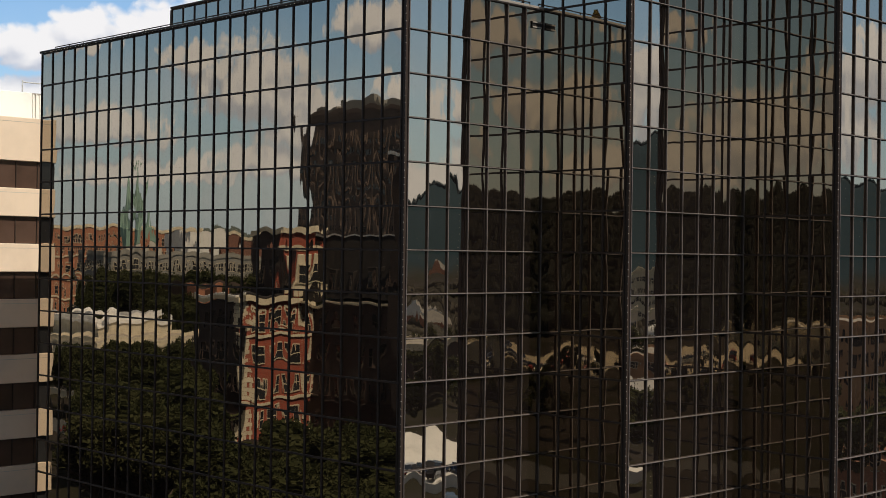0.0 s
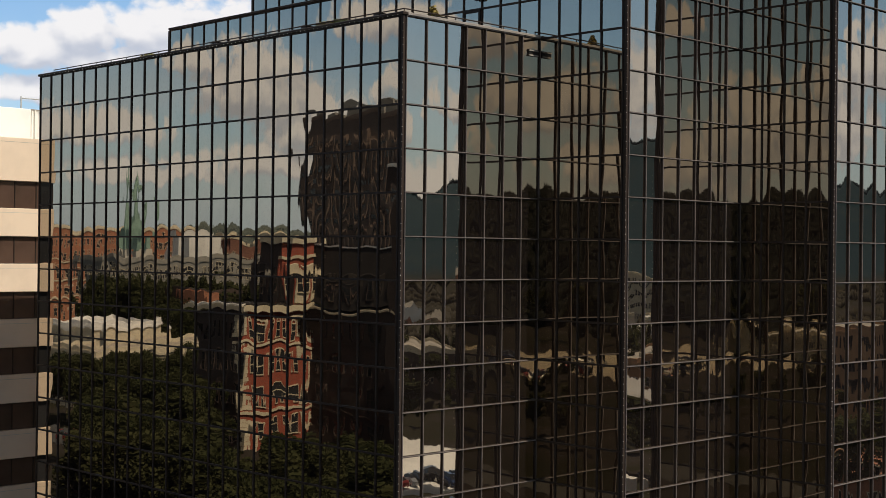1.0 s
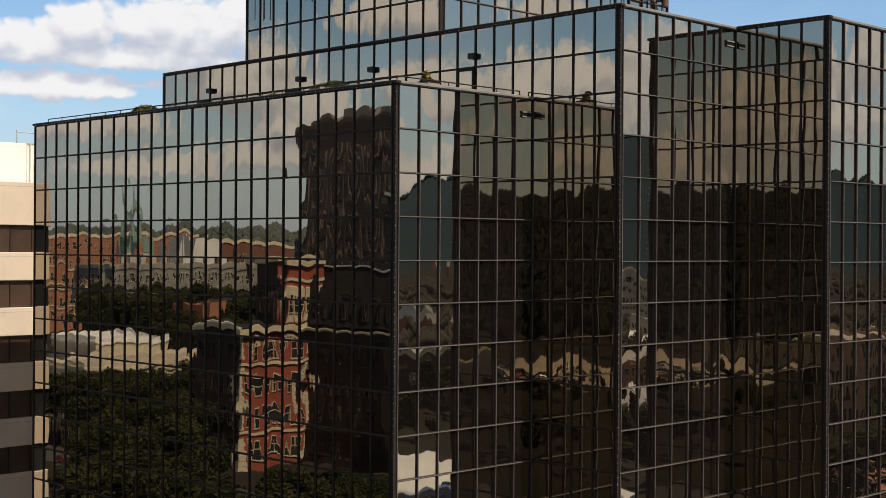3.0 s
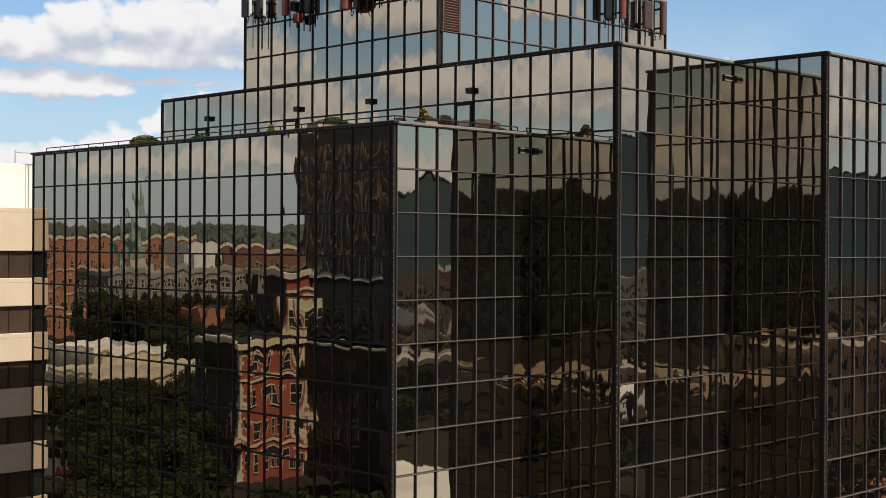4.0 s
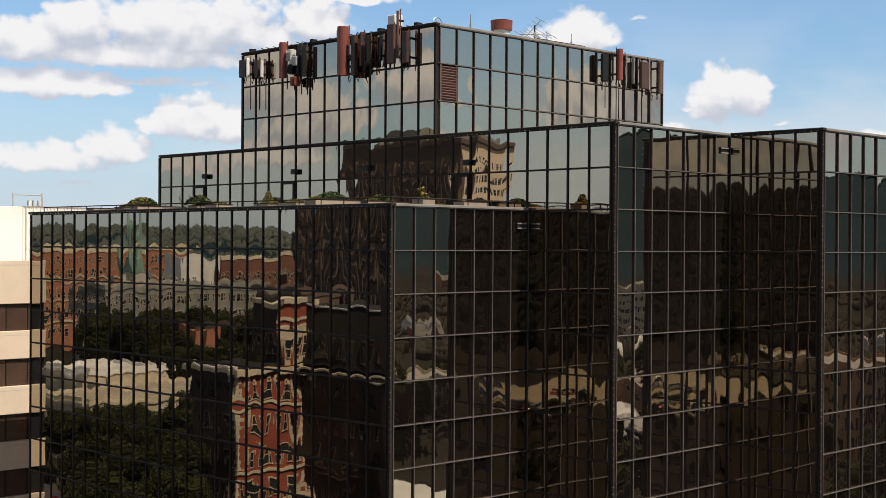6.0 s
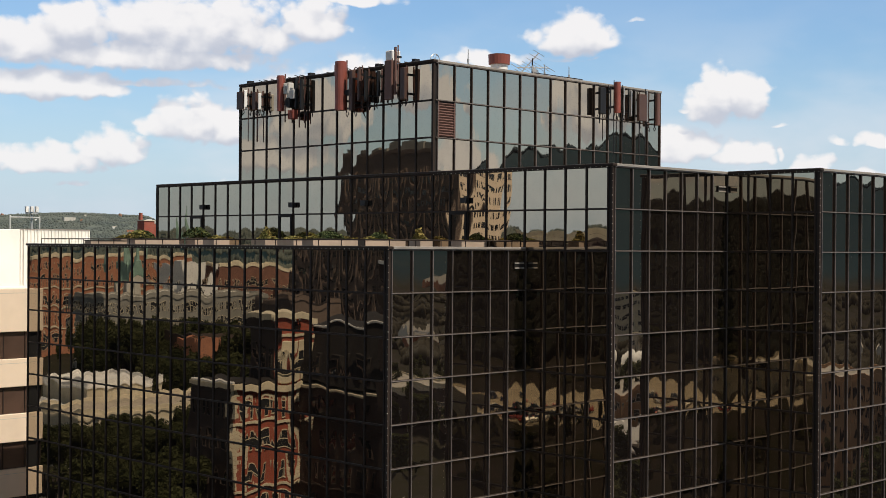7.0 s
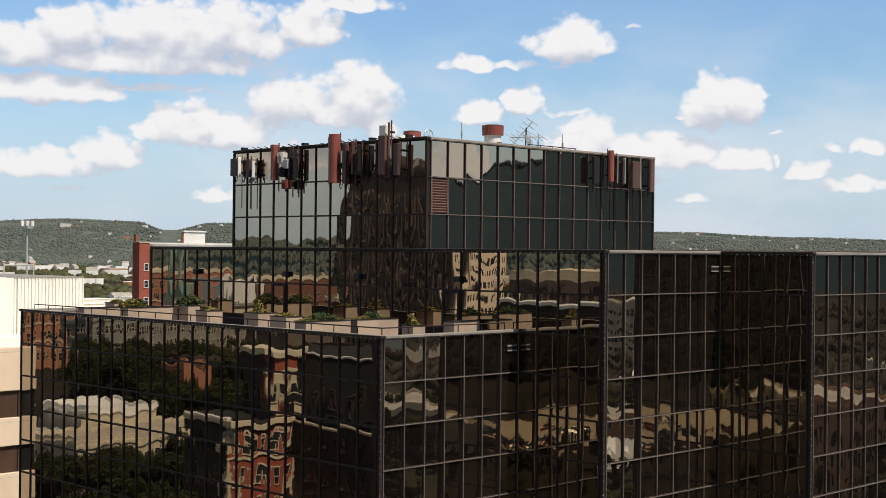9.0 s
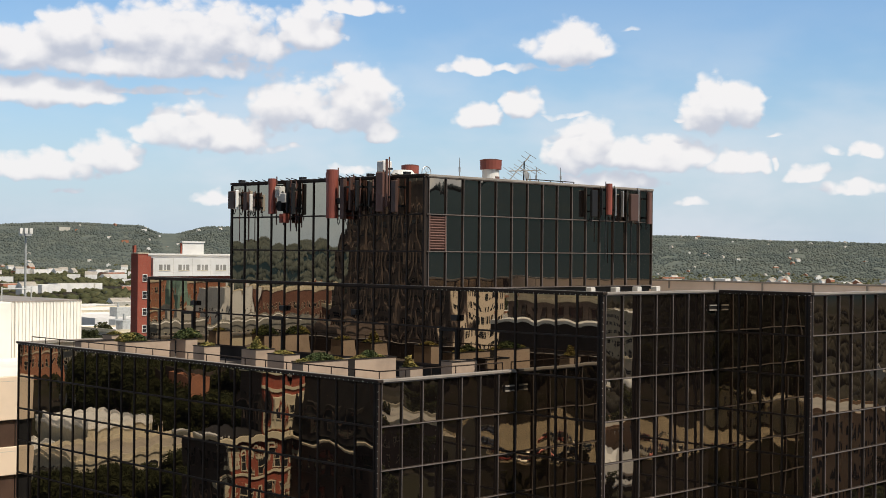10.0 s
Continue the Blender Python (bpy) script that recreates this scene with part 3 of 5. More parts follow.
for k in range(64):                      # tall old trees behind the white store
    a, d = radians(tree_rng.uniform(30.2, 39.2)), tree_rng.uniform(262, 300)
    tree(38.8 - d * math.sin(a), -42.4 + d * math.cos(a), tree_rng.uniform(1.5, 1.9))
for k in range(16):                      # and lower ones before the small store
    a, d = radians(tree_rng.uniform(32.4, 36.6)), tree_rng.uniform(238, 252)
    tree(38.8 - d * math.sin(a), -42.4 + d * math.cos(a), tree_rng.uniform(1.3, 1.5))
grove(26, (312, 330), (150, 205), (0.8, 1.2), KEEP)
grove(22, (322, 332), (230, 330), (1.0, 1.6), KEEP)
spots = []
grove(46, (216, 248), (95, 165), (0.35, 0.72), KEEP, spots)
grove(34, (216, 250), (190, 300), (1.0, 1.7), KEEP, spots)
forest("yard_trees", "dense green trees round the depot yard", spots)
spots = []
grove(120, (115, 142), (105, 330), (0.8, 1.35), KEEP, spots)
forest("slope_trees", "green trees between low buildings towards the mountain", spots)


def woods(name, label, spots, low, high, mat=None, flat=1.0):
    """Far trees: small crumpled crowns, one mesh."""
    r = random.Random(len(spots))
    base = bmesh.new()
    bmesh.ops.create_icosphere(base, subdivisions=1, radius=1.0)
    kinds = []
    for k in range(6):
        kinds.append([tuple(v.co * r.uniform(0.72, 1.22)) for v in base.verts])
    tris = [tuple(v.index for v in f.verts) for f in base.faces]
    base.free()
    verts, faces = [], []
    for x, y in spots:
        s = r.uniform(low, high)
        z = lie(x, y) + s * 0.1
        o = len(verts)
        turn = r.uniform(0, 6.28)
        c, q = math.cos(turn) * s, math.sin(turn) * s
        tall = s * r.uniform(0.65, 1.1) * flat
        verts.extend((x + a * c - b * q, y + a * q + b * c, z + e * tall) for a, b, e in r.choice(kinds))
        faces.extend((a + o, b + o, e + o) for a, b, e in tris)
    data = bpy.data.meshes.new("woods")
    data.from_pydata(verts, [], faces)
    data.materials.append(mat or WOODS)
    data.polygons.foreach_set("use_smooth", [True] * len(data.polygons))
    tagged(new(name, data), label, "woods", kind="stuff")


wr = random.Random(5)


def sector(count, turn, away):
    return [from_eye(wr.uniform(*turn), math.sqrt(wr.uniform(away[0] ** 2, away[1] ** 2))) for _ in range(count)]


def clumped(spots, keep=0.1, scale=110):
    return [(x, y) for x, y in spots if noise.noise(Vector((x / scale, y / scale, 7))) > keep - 0.25]


spots = []
for k in range(34):
    a, d = radians(tree_rng.uniform(28.3, 31.5)), tree_rng.uniform(380, 470)
    spots.append((-39.8 + d * math.sin(a), -42.3 + d * math.cos(a), tree_rng.uniform(1.1, 1.7)))
forest("valley_trees", "dark green trees beyond the banded office", spots)
woods("valley_woods", "patches of green trees between the houses of the valley", clumped(sector(17000, (22, 68), (330, 2750)), 0.14), 2.4, 5.4, VALLEY_WOODS)
woods("wooded_hills", "long wooded ridges closing the valley", clumped(sector(40000, (26, 65), (2650, 3430)), -0.2, 60), 1.5, 3.9, HAZED_WOODS, 1.15)
woods("mountain_woods", "steep wooded mountain side", sector(6000, (114, 143), (2120, 2310)), 2.6, 4.6, HAZED_MOUNTAIN)
woods("backing_woods", "dark wooded slope with an uneven tree line", sector(12000, (208, 252), (320, 1340)), 3.6, 6.4, SHADED_WOODS)
woods("foothill_woods", "scattered trees between the low buildings at the mountain foot", clumped(sector(4200, (110, 147), (330, 900)), 0.1), 3.4, 6.0, BROWN_WOODS)
woods("town_woods", "trees and low wooded hills round the old town", clumped(sector(1600, (303, 342), (430, 1000)), 0.15), 5, 9)
woods("town_hills", "hazy wooded hills behind the old town", clumped(sector(5000, (303, 342), (1000, 2400)), 0.15), 5, 9, HAZED_WOODS)


# ---- houses of the valley ----
def houses(name, label, count, turn, away, big, size=1.0):
    r = random.Random(count)
    bm = bmesh.new()
    for x, y in sector(count, turn, away):
        if noise.noise(Vector((x / 170, y / 170, 1))) < -0.05:
            continue
        z = lie(x, y) - 1
        w, d, h = r.uniform(7, 16) * size, r.uniform(7, 14) * size, r.uniform(5, 9) * size
        flat = r.random() < big
        if flat:
            w, d, h = w * r.uniform(1.5, 4), d * r.uniform(1.2, 2.4), r.uniform(5, 10)
        m = Matrix.Translation((x, y, z)) @ Matrix.Rotation(r.choice((0, 0.2, -0.5, 1.0)), 4, "Z")
        slot = r.choice((0, 0, 0, 1, 2))
        v = [bm.verts.new(m @ Vector((sx * w / 2, sy * d / 2, k * h))) for k in (0, 1) for sx, sy in ((-1, -1), (1, -1), (1, 1), (-1, 1))]
        for a, b in ((0, 1), (1, 2), (2, 3), (3, 0)):
            bm.faces.new((v[a], v[b], v[b + 4], v[a + 4])).material_index = slot
        if flat:
            bm.faces.new(v[4:]).material_index = r.choice((0, 0, 3))
        else:
            p, q = (bm.verts.new(m @ Vector((s * w / 2, 0, h + d * 0.32))) for s in (-1, 1))
            for face in ((v[4], v[5], q, p), (v[6], v[7], p, q)):
                bm.faces.new(face).material_index = 3
            for face in ((v[5], v[6], q), (v[7], v[4], p)):
                bm.faces.new(face).material_index = slot
    ob = part(name, bm, [WHITE, PLASTER, ORANGE_BRICK, ROOFING])
    tagged(ob, label, "houses", kind="stuff")


houses("valley_houses", "pale houses and flat sheds scattered over the valley", 900, (20, 70), (560, 2700), 0.45)
houses("hill_houses", "small white houses among the trees on the ridge", 190, (26, 65), (2700, 3380), 0.15, 0.62)
houses("town_houses", "pale town houses below the hills", 150, (305, 340), (420, 1100), 0.3)
houses("lower_town", "pale low buildings at the foot of the mountain", 26, (112, 145), (350, 1100), 0.2)

# ---- town buildings ----
def window_mesh(wide, tall, trim, glass, arched=False):
    """A window: a proud frame with a sill, a sash bar, and panes set back in it."""
    bm = bmesh.new()
    t = 0.09
    for x0, z0, x1, z1 in ((-wide / 2 - t, 0, -wide / 2, tall), (wide / 2, 0, wide / 2 + t, tall), (-wide / 2 - t, tall, wide / 2 + t, tall + t * 1.5)):
        add_box(bm, x0, -0.12, z0, x1, 0.0, z1, 0)
    add_box(bm, -wide / 2 - 0.14, -0.16, -0.11, wide / 2 + 0.14, 0.0, 0.0, 0)
    add_box(bm, -wide / 2, -0.03, 0.0, wide / 2, 0.0, tall, 1)
    add_box(bm, -wide / 2, -0.07, tall * 0.48, wide / 2, -0.031, tall * 0.53, 0)
    if arched:
        for k in range(8):
            a = math.pi * (k + 0.5) / 8
            x, z = wide / 2 * math.cos(a), wide / 2 * math.sin(a)
            add_box(bm, x * 1.15 - 0.16, -0.15, tall + z * 1.1 - 0.12, x * 1.15 + 0.16, 0, tall + z * 1.1 + 0.16, 0)
    return mesh_of(bm, [trim, glass])


SIDES = {"S": 0, "E": 90, "N": 180, "W": 270}


def set_windows(ob, side, x0, y0, x1, y1, mesh, cols, sills, name="window", inset=0.0):
    """Rows of windows on one side of a block."""
    along = (x1 - x0 if side in "SN" else y1 - y0) - 2 * inset
    for z in sills:
        for i in range(cols):
            s = inset + (i + 0.5) * along / cols
            place = {"S": (x0 + s, y0), "N": (x1 - s, y1), "E": (x1, y0 + s), "W": (x0, y1 - s)}[side]
            w = new(name, mesh)
            w.parent = ob
            w.matrix_local = Matrix.Translation((*place, z)) @ Matrix.Rotation(radians(SIDES[side]), 4, "Z")


def town_block(name, label, x0, y0, x1, y1, z1, wall, roof, trim=None, base=None, cornice=True):
    """Four walls with a flat roof behind a parapet, and a cornice."""
    base = min(lie(x0, y0), lie(x1, y1)) - 1 if base is None else base
    ob = thing(name, label, "building")
    part("wall", box(x0, y0, base, x1, y1, z1 - 0.5), wall, ob)
    part("roof", box(x0 + 0.4, y0 + 0.4, z1 - 0.5, x1 - 0.4, y1 - 0.4, z1 - 0.35), roof, ob)
    bm = bmesh.new()
    for a in ((x0, y0, x1, y0 + 0.4), (x0, y1 - 0.4, x1, y1), (x0, y0 + 0.4, x0 + 0.4, y1 - 0.4), (x1 - 0.4, y0 + 0.4, x1, y1 - 0.4)):
        add_box(bm, a[0], a[1], z1 - 0.5, a[2], a[3], z1 + 0.2)
    part("parapet", bm, wall if trim is None else trim, ob)
    if cornice and trim is not None:
        part("cornice", box(x0 - 0.25, y0 - 0.25, z1 - 0.95, x1 + 0.25, y1 + 0.25, z1 - 0.52), trim, ob)
    return ob


SASH = window_mesh(1.1, 2.1, STONE, DARK_WINDOW)
GREY_PLASTER = weathered("grey_plaster", (0.26, 0.245, 0.215), 0.85, 0.0, 4, 0.15, 0.3, 0.15)
PALE_ROOF = weathered("pale_roof_paving", (0.38, 0.32, 0.25), 0.9, 0.0, 3, 0.12, 0.3)
TAN_PLASTER = weathered("tan_plaster", (0.38, 0.22, 0.12), 0.85, 0.0, 4, 0.15, 0.3, 0.15)
BROWN_BRICK = brickwork("tan_brick", (0.165, 0.118, 0.095), (0.15, 0.115, 0.095))
DULL_BRICK = brickwork("dull_brick", (0.19, 0.085, 0.058))
# trim in the dark brick, so the corner house's shade covers its window frames
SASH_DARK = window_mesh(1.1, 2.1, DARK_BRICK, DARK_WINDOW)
SMALL_PALE = window_mesh(1.15, 1.45, BROWN_BRICK, DARK_WINDOW)
SASH_ARCH = window_mesh(1.15, 2.0, STONE, DARK_WINDOW, True)
WIDE = window_mesh(1.9, 1.5, PLASTER, DARK_WINDOW)
SMALL = window_mesh(0.95, 1.35, WHITE, DARK_WINDOW)
BIG_ARCH = window_mesh(1.9, 2.6, STONE, DARK_WINDOW, True)


def corner_house():
    """The red brick corner house with quoins, belt courses and a slate mansard."""
    x0, y0, x1, y1 = -66.2, 88.4, -56.8, 97.8
    ob = thing("corner_house", "old red brick corner house with stone quoins and slate mansard", "building")
    # shade painted in: flank and wing are dark brick, only the front is red
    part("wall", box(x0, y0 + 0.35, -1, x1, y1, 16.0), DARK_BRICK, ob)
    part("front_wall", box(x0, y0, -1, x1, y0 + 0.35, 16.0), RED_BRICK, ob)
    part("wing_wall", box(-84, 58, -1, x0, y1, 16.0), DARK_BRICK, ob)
    for z, d in ((16.0, 0.55), (12.1, 0.22), (4.2, 0.2)):
        part("belt_course", box(x0, y0 - d, z, x1 + d, y0 + 0.6, z + (0.7 if z > 15 else 0.32)), STONE, ob)
        # lower belts of the wing darkened with it
        part("belt_course", box(-84, 58 - d, z, x0 + d, y0 - d - 0.01, z + (0.26 if z > 15 else 0.2)), STONE if z > 15 else DARK_BRICK, ob)
    k = 0
    z = 0.0
    while z < 15.9:
        w = 1.0 if k % 2 else 0.65
        if abs(z - 12.0) > 0.5 and abs(z - 4.1) > 0.5:
            for cx in (x1, x0 + 0.9):
                part("quoin", box(cx - w, y0 - 0.07, z, cx + 0.07, y0 + w, z + 0.48) if cx == x1 else box(cx - w, y0 - 0.07, z, cx, y0 + 0.02, z + 0.48), STONE, ob)
        z += 0.52
        k += 1
    set_windows(ob, "S", x0, y0, x1, y1, SASH_ARCH, 3, (12.75,), inset=1.0)
    set_windows(ob, "S", x0, y0, x1, y1, SASH, 3, (1.3, 5.1, 8.9), inset=1.0)
    # dark window trims carry on the painted shade of these sides
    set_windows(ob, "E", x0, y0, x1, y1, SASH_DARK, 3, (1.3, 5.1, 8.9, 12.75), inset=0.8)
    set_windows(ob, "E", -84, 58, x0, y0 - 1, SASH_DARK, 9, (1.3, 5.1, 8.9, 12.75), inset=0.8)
    # mansards
    for a, b, c, d, top, inset in ((-84, 58, x0, y1, 23.8, 1.9),):
        bm = bmesh.new()
        low = [bm.verts.new((x, y, 16.7)) for x, y in ((a, b), (c, b), (c, d), (a, d))]
        high = [bm.verts.new((x, y, top)) for x, y in ((a + inset, b + inset), (c - inset, b + inset), (c - inset, d - inset), (a + inset, d - inset))]
        for k in range(4):
            bm.faces.new((low[k], low[(k + 1) % 4], high[(k + 1) % 4], high[k]))
        bm.faces.new(high)
        part("mansard_roof", bm, SLATE, ob)
        part("roof_curb", box(c - inset - 0.5, b + inset - 0.3, top, c - inset + 0.2, d - inset + 0.3, top + 0.2), WHITE, ob)
    part("flat_roof", box(x0 + 3.0, y0 + 0.1, 16.7, x1 - 0.6, y1, 16.9), SLATE, ob)
    part("roof_edge", box(x1 - 0.59, y0 + 0.7, 16.76, x1 + 0.3, y1, 16.98), WHITE, ob)
    # turret with its pale dormers
    part("flank_cornice", box(x1 + 0.01, y0 + 0.61, 16.2, x1 + 0.4, y1 + 0.3, 16.75), STONE, ob)
    # turret sides dark for shade too, with a red slab in front
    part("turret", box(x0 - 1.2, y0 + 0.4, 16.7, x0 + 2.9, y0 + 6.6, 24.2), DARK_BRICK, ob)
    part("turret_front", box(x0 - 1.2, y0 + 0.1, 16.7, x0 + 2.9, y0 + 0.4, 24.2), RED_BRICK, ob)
    part("turret_cap", box(x0 - 1.6, y0 - 0.3, 24.2, x0 + 3.3, y0 + 7.0, 24.9), STONE, ob)
    part("turret_belt", box(x0 - 1.35, y0 - 0.1, 22.2, x0 + 3.05, y0 + 0.5, 22.6), STONE, ob)
    for x in (x0 - 0.2, x0 + 1.9):
        part("dormer", box(x - 0.85, y0 - 0.25, 16.9, x + 0.85, y0 + 0.12, 21.6, 0.1), STONE, ob)
        w = part("dormer_window", SASH, None, ob)
        w.location = (x, y0 - 0.26, 18.2)
    # flank dormers in slate with dark trim, again as painted shade
    for y in (y0 + 1.8, y0 + 4.8):
        d = part("dormer", box(-0.8, -0.2, 0, 0.8, 0.3, 4.4, 0.08), SLATE, ob)
        d.matrix_local = Matrix.Translation((x0 + 2.9, y, 17.0)) @ Matrix.Rotation(radians(90), 4, "Z")
        part("dormer_window", SASH_DARK, None, d).location = (0, -0.21, 1.2)
    for k in range(7):
        d = part("dormer", box(-0.95, 0.0, 0, 0.95, 2.0, 3.4, 0.08), SLATE, ob)
        d.matrix_local = Matrix.Translation((x0 - 0.2, 61 + 4.0 * k, 17.0)) @ Matrix.Rotation(radians(90), 4, "Z")
        part("dormer_window", SASH_DARK, None, d).location = (0, -0.02, 0.7)


corner_house()


def tower():
    """The dark tower: ribbed shaded flank, pale panelled front, plant rooms on the roof."""
    x0, y0, x1, y1, top = -194.0, 187.0, -177.0, 228.5, 55.5
    ob = thing("apartment_tower", "tall brown brick tower with small windows and pale front", "building")
    part("wall", box(x0, y0, -1, x1, y1, top), BROWN_BRICK, ob)
    part("parapet", box(x0 - 0.3, y0 - 0.3, top, x1 + 0.3, y1 + 0.3, top + 1.2), BROWN_BRICK, ob)
    for k in range(11):
        y = y0 + 0.6 + k * 3.73
        part("pier", box(x1, y - 0.45, -1, x1 + 0.5, y + 0.45, top - 4), BROWN_BRICK, ob)
    set_windows(ob, "E", x0, y0, x1, y1, SMALL_PALE, 20, [2.0 + 3.1 * k for k in range(16)])
    front = part("front_wall", box(x0 + 0.3, y0 - 0.25, 2, x1 - 0.3, y0, top - 1.5), CONCRETE, ob)
    for k in range(16):
        for i in range(7):
            x = x0 + 1.7 + i * 2.25
            part("window", box(x - 0.55, y0 - 0.27, 3.2 + 3.1 * k, x + 0.55, y0 - 0.24, 4.9 + 3.1 * k), DARK_WINDOW, front)
    for a, b, c, d, h in ((x0 + 2, y0 + 4, x1 - 1.5, y0 + 13, 4.0), (x0 + 3, y0 + 15, x1 - 1.5, y0 + 26, 4.8), (x0 + 3, y0 + 30, x1 - 2, y1 - 3, 3.2)):
        part("plant_room", box(a, b, top, c, d, top + 0.75 * h), GREY_PLASTER, ob)


tower()


def romanesque():
    ob = town_block("arcade_building", "ornate orange brick block with tiers of arched windows and pale trim", -215, 330, -158, 352, 29.5, ORANGE_BRICK, WHITE, STONE)
    set_windows(ob, "S", -215, 330, -158, 352, BIG_ARCH, 12, (3.0, 8.6, 14.4), inset=1.0)
    set_windows(ob, "S", -215, 330, -158, 352, SASH, 16, (20.6, 24.6), inset=1.0)
    set_windows(ob, "E", -215, 330, -158, 352, BIG_ARCH, 6, (3.0, 8.6, 14.4), inset=1.0)
    set_windows(ob, "E", -215, 330, -158, 352, SASH, 8, (20.6, 24.6), inset=1.0)
    for z in (7.6, 13.4, 19.6):
        part("belt_course", box(-215.2, 329.7, z, -157.7, 352.2, z + 0.5), STONE, ob)


romanesque()


def simple_block(name, label, x0, y0, x1, y1, z1, wall, roof, trim, mesh, cols, storeys, first=1.4, step=3.7, sides="SE"):
    ob = town_block(name, label, x0, y0, x1, y1, z1, wall, roof, trim)
    base = lie(x0, y0)
    for side in sides:
        long = (x1 - x0) if side in "SN" else (y1 - y0)
        n = max(1, round(cols * long / max(x1 - x0, y1 - y0)))
        set_windows(ob, side, x0, y0, x1, y1, mesh, n, [base + first + step * k for k in range(storeys)], inset=0.6)
    return ob


brown = simple_block("brown_offices", "brown brick offices with rows of dark windows", -70, 34, -53.4, 56.5, 34.7, BROWN_BRICK, WHITE, STONE, SASH_DARK, 9, 9)
part("porch_block", box(-53.4, 34.5, -1, -50.4, 56.0, 31.4), DARK_BRICK, brown)
part("porch_roof", box(-53.4, 34.4, 31.4, -50.2, 56.1, 31.75), WHITE, brown)
simple_block("grey_terrace", "long grey plaster building with paired sash windows", -171, 228, -122, 243, 21.5, GREY_PLASTER, WHITE, GREY_PLASTER, SASH, 20, 5, 1.6, 3.9)
simple_block("white_slab", "tall plain white building", -192, 285, -181, 296, 27.5, WHITE, WHITE, None, SMALL, 3, 6)
simple_block("brick_block", "red brick block with a flat white roof", -238, 300, -205, 318, 27.0, DULL_BRICK, WHITE, STONE, SASH, 10, 6)
simple_block("brown_hall", "dark brown brick hall with tall windows", -176, 208, -160, 222, 20.3, BROWN_BRICK, SLATE, BROWN_BRICK, SASH, 5, 4)
simple_block("brick_row", "red brick row with white trim", -262, 262, -212, 276, 22.0, DULL_BRICK, WHITE, STONE, SASH, 18, 5)
simple_block("white_store", "low white store with a flat roof", -84.5, 147, -72, 162, 11.6, STONE, WHITE, WHITE, WIDE, 6, 2, 1.2, 4.6)
simple_block("flat_annex", "low annex with a pale paved flat roof", -92, 133, -63, 146.8, 9.0, STONE, PALE_ROOF, STONE, WIDE, 8, 2, 1.2, 4.0)
simple_block("low_store", "low pale store with a flat roof", -70, 149, -58, 160, 8.2, PLASTER, WHITE, WHITE, WIDE, 3, 1)
simple_block("rust_store", "small rust-red brick store", -112, 170, -107.5, 178, 15.2, ORANGE_BRICK, ROOFING, None, SASH, 4, 3)
simple_block("shaded_warehouse", "long dark brick warehouse under trees", -160, 178, -112, 198, 15.5, DARK_BRICK, SLATE, None, SASH, 14, 3)


def steeple():
    ob = thing("church_steeple", "slender green copper steeple on a pale stone tower", "steeple")
    x, y = -150, 262
    part("tower", box(x - 2.6, y - 2.6, -1, x + 2.6, y + 2.6, 23.5), PLASTER, ob)
    part("belfry", box(x - 2.2, y - 2.2, 23.5, x + 2.2, y + 2.2, 28.0, 0.2), COPPER, ob)
    part("spire", rod((x, y, 28.0), (x, y, 44.0), 2.3, 0.12, 8), COPPER, ob)


steeple()

# behind the camera, seen in the corners of the steps: a pale lot and low buildings among trees
simple_block("beige_depot", "long beige depot with a pale flat roof", -214, -150, -198, -96, 6.0, STONE, WHITE, STONE, WIDE, 8, 1, 2.0)
simple_block("beige_annex", "low beige annex with a white roof", -128, -150, -100, -132, 6.0, STONE, WHITE, STONE, WIDE, 6, 1, 2.0)
# towards the mountain, seen in the sunlit faces
simple_block("brick_lodge", "low brown brick building with a clay-red roof", 108, -66, 140, -46, -1.5, ORANGE_BRICK, ORANGE_BRICK, TAN_PLASTER, SASH, 8, 2, sides="WN")
simple_block("tan_flats", "tan plaster flats with rows of small windows", 182, -122, 204, -98, 11.0, TAN_PLASTER, ROOFING, TAN_PLASTER, SASH_DARK, 8, 5, sides="WN")
simple_block("tan_flats", "tan plaster flats with rows of small windows", 214, -118, 232, -100, 8.0, TAN_PLASTER, ROOFING, TAN_PLASTER, SASH_DARK, 6, 4, sides="WN")
simple_block("brown_hall", "plain brown brick hall with a flat roof", 150, -205, 190, -180, 2.0, DARK_BRICK, ROOFING, STONE, SASH, 8, 2, sides="WN")
simple_block("pale_works", "pale works with a flat white roof", 215, -190, 250, -165, -1.0, TAN_PLASTER, ROOFING, TAN_PLASTER, WIDE, 8, 2, sides="WN")


simple_block("pale_flats", "pale stone flats with rows of dark windows", 430, -345, 452, -322, 15.0, STONE, WHITE, STONE, WIDE, 7, 6, sides="WN")
simple_block("pale_flats", "low cream building below the flats", 372, -282, 392, -262, 1.0, CONCRETE, WHITE, STONE, WIDE, 6, 2, sides="WN")


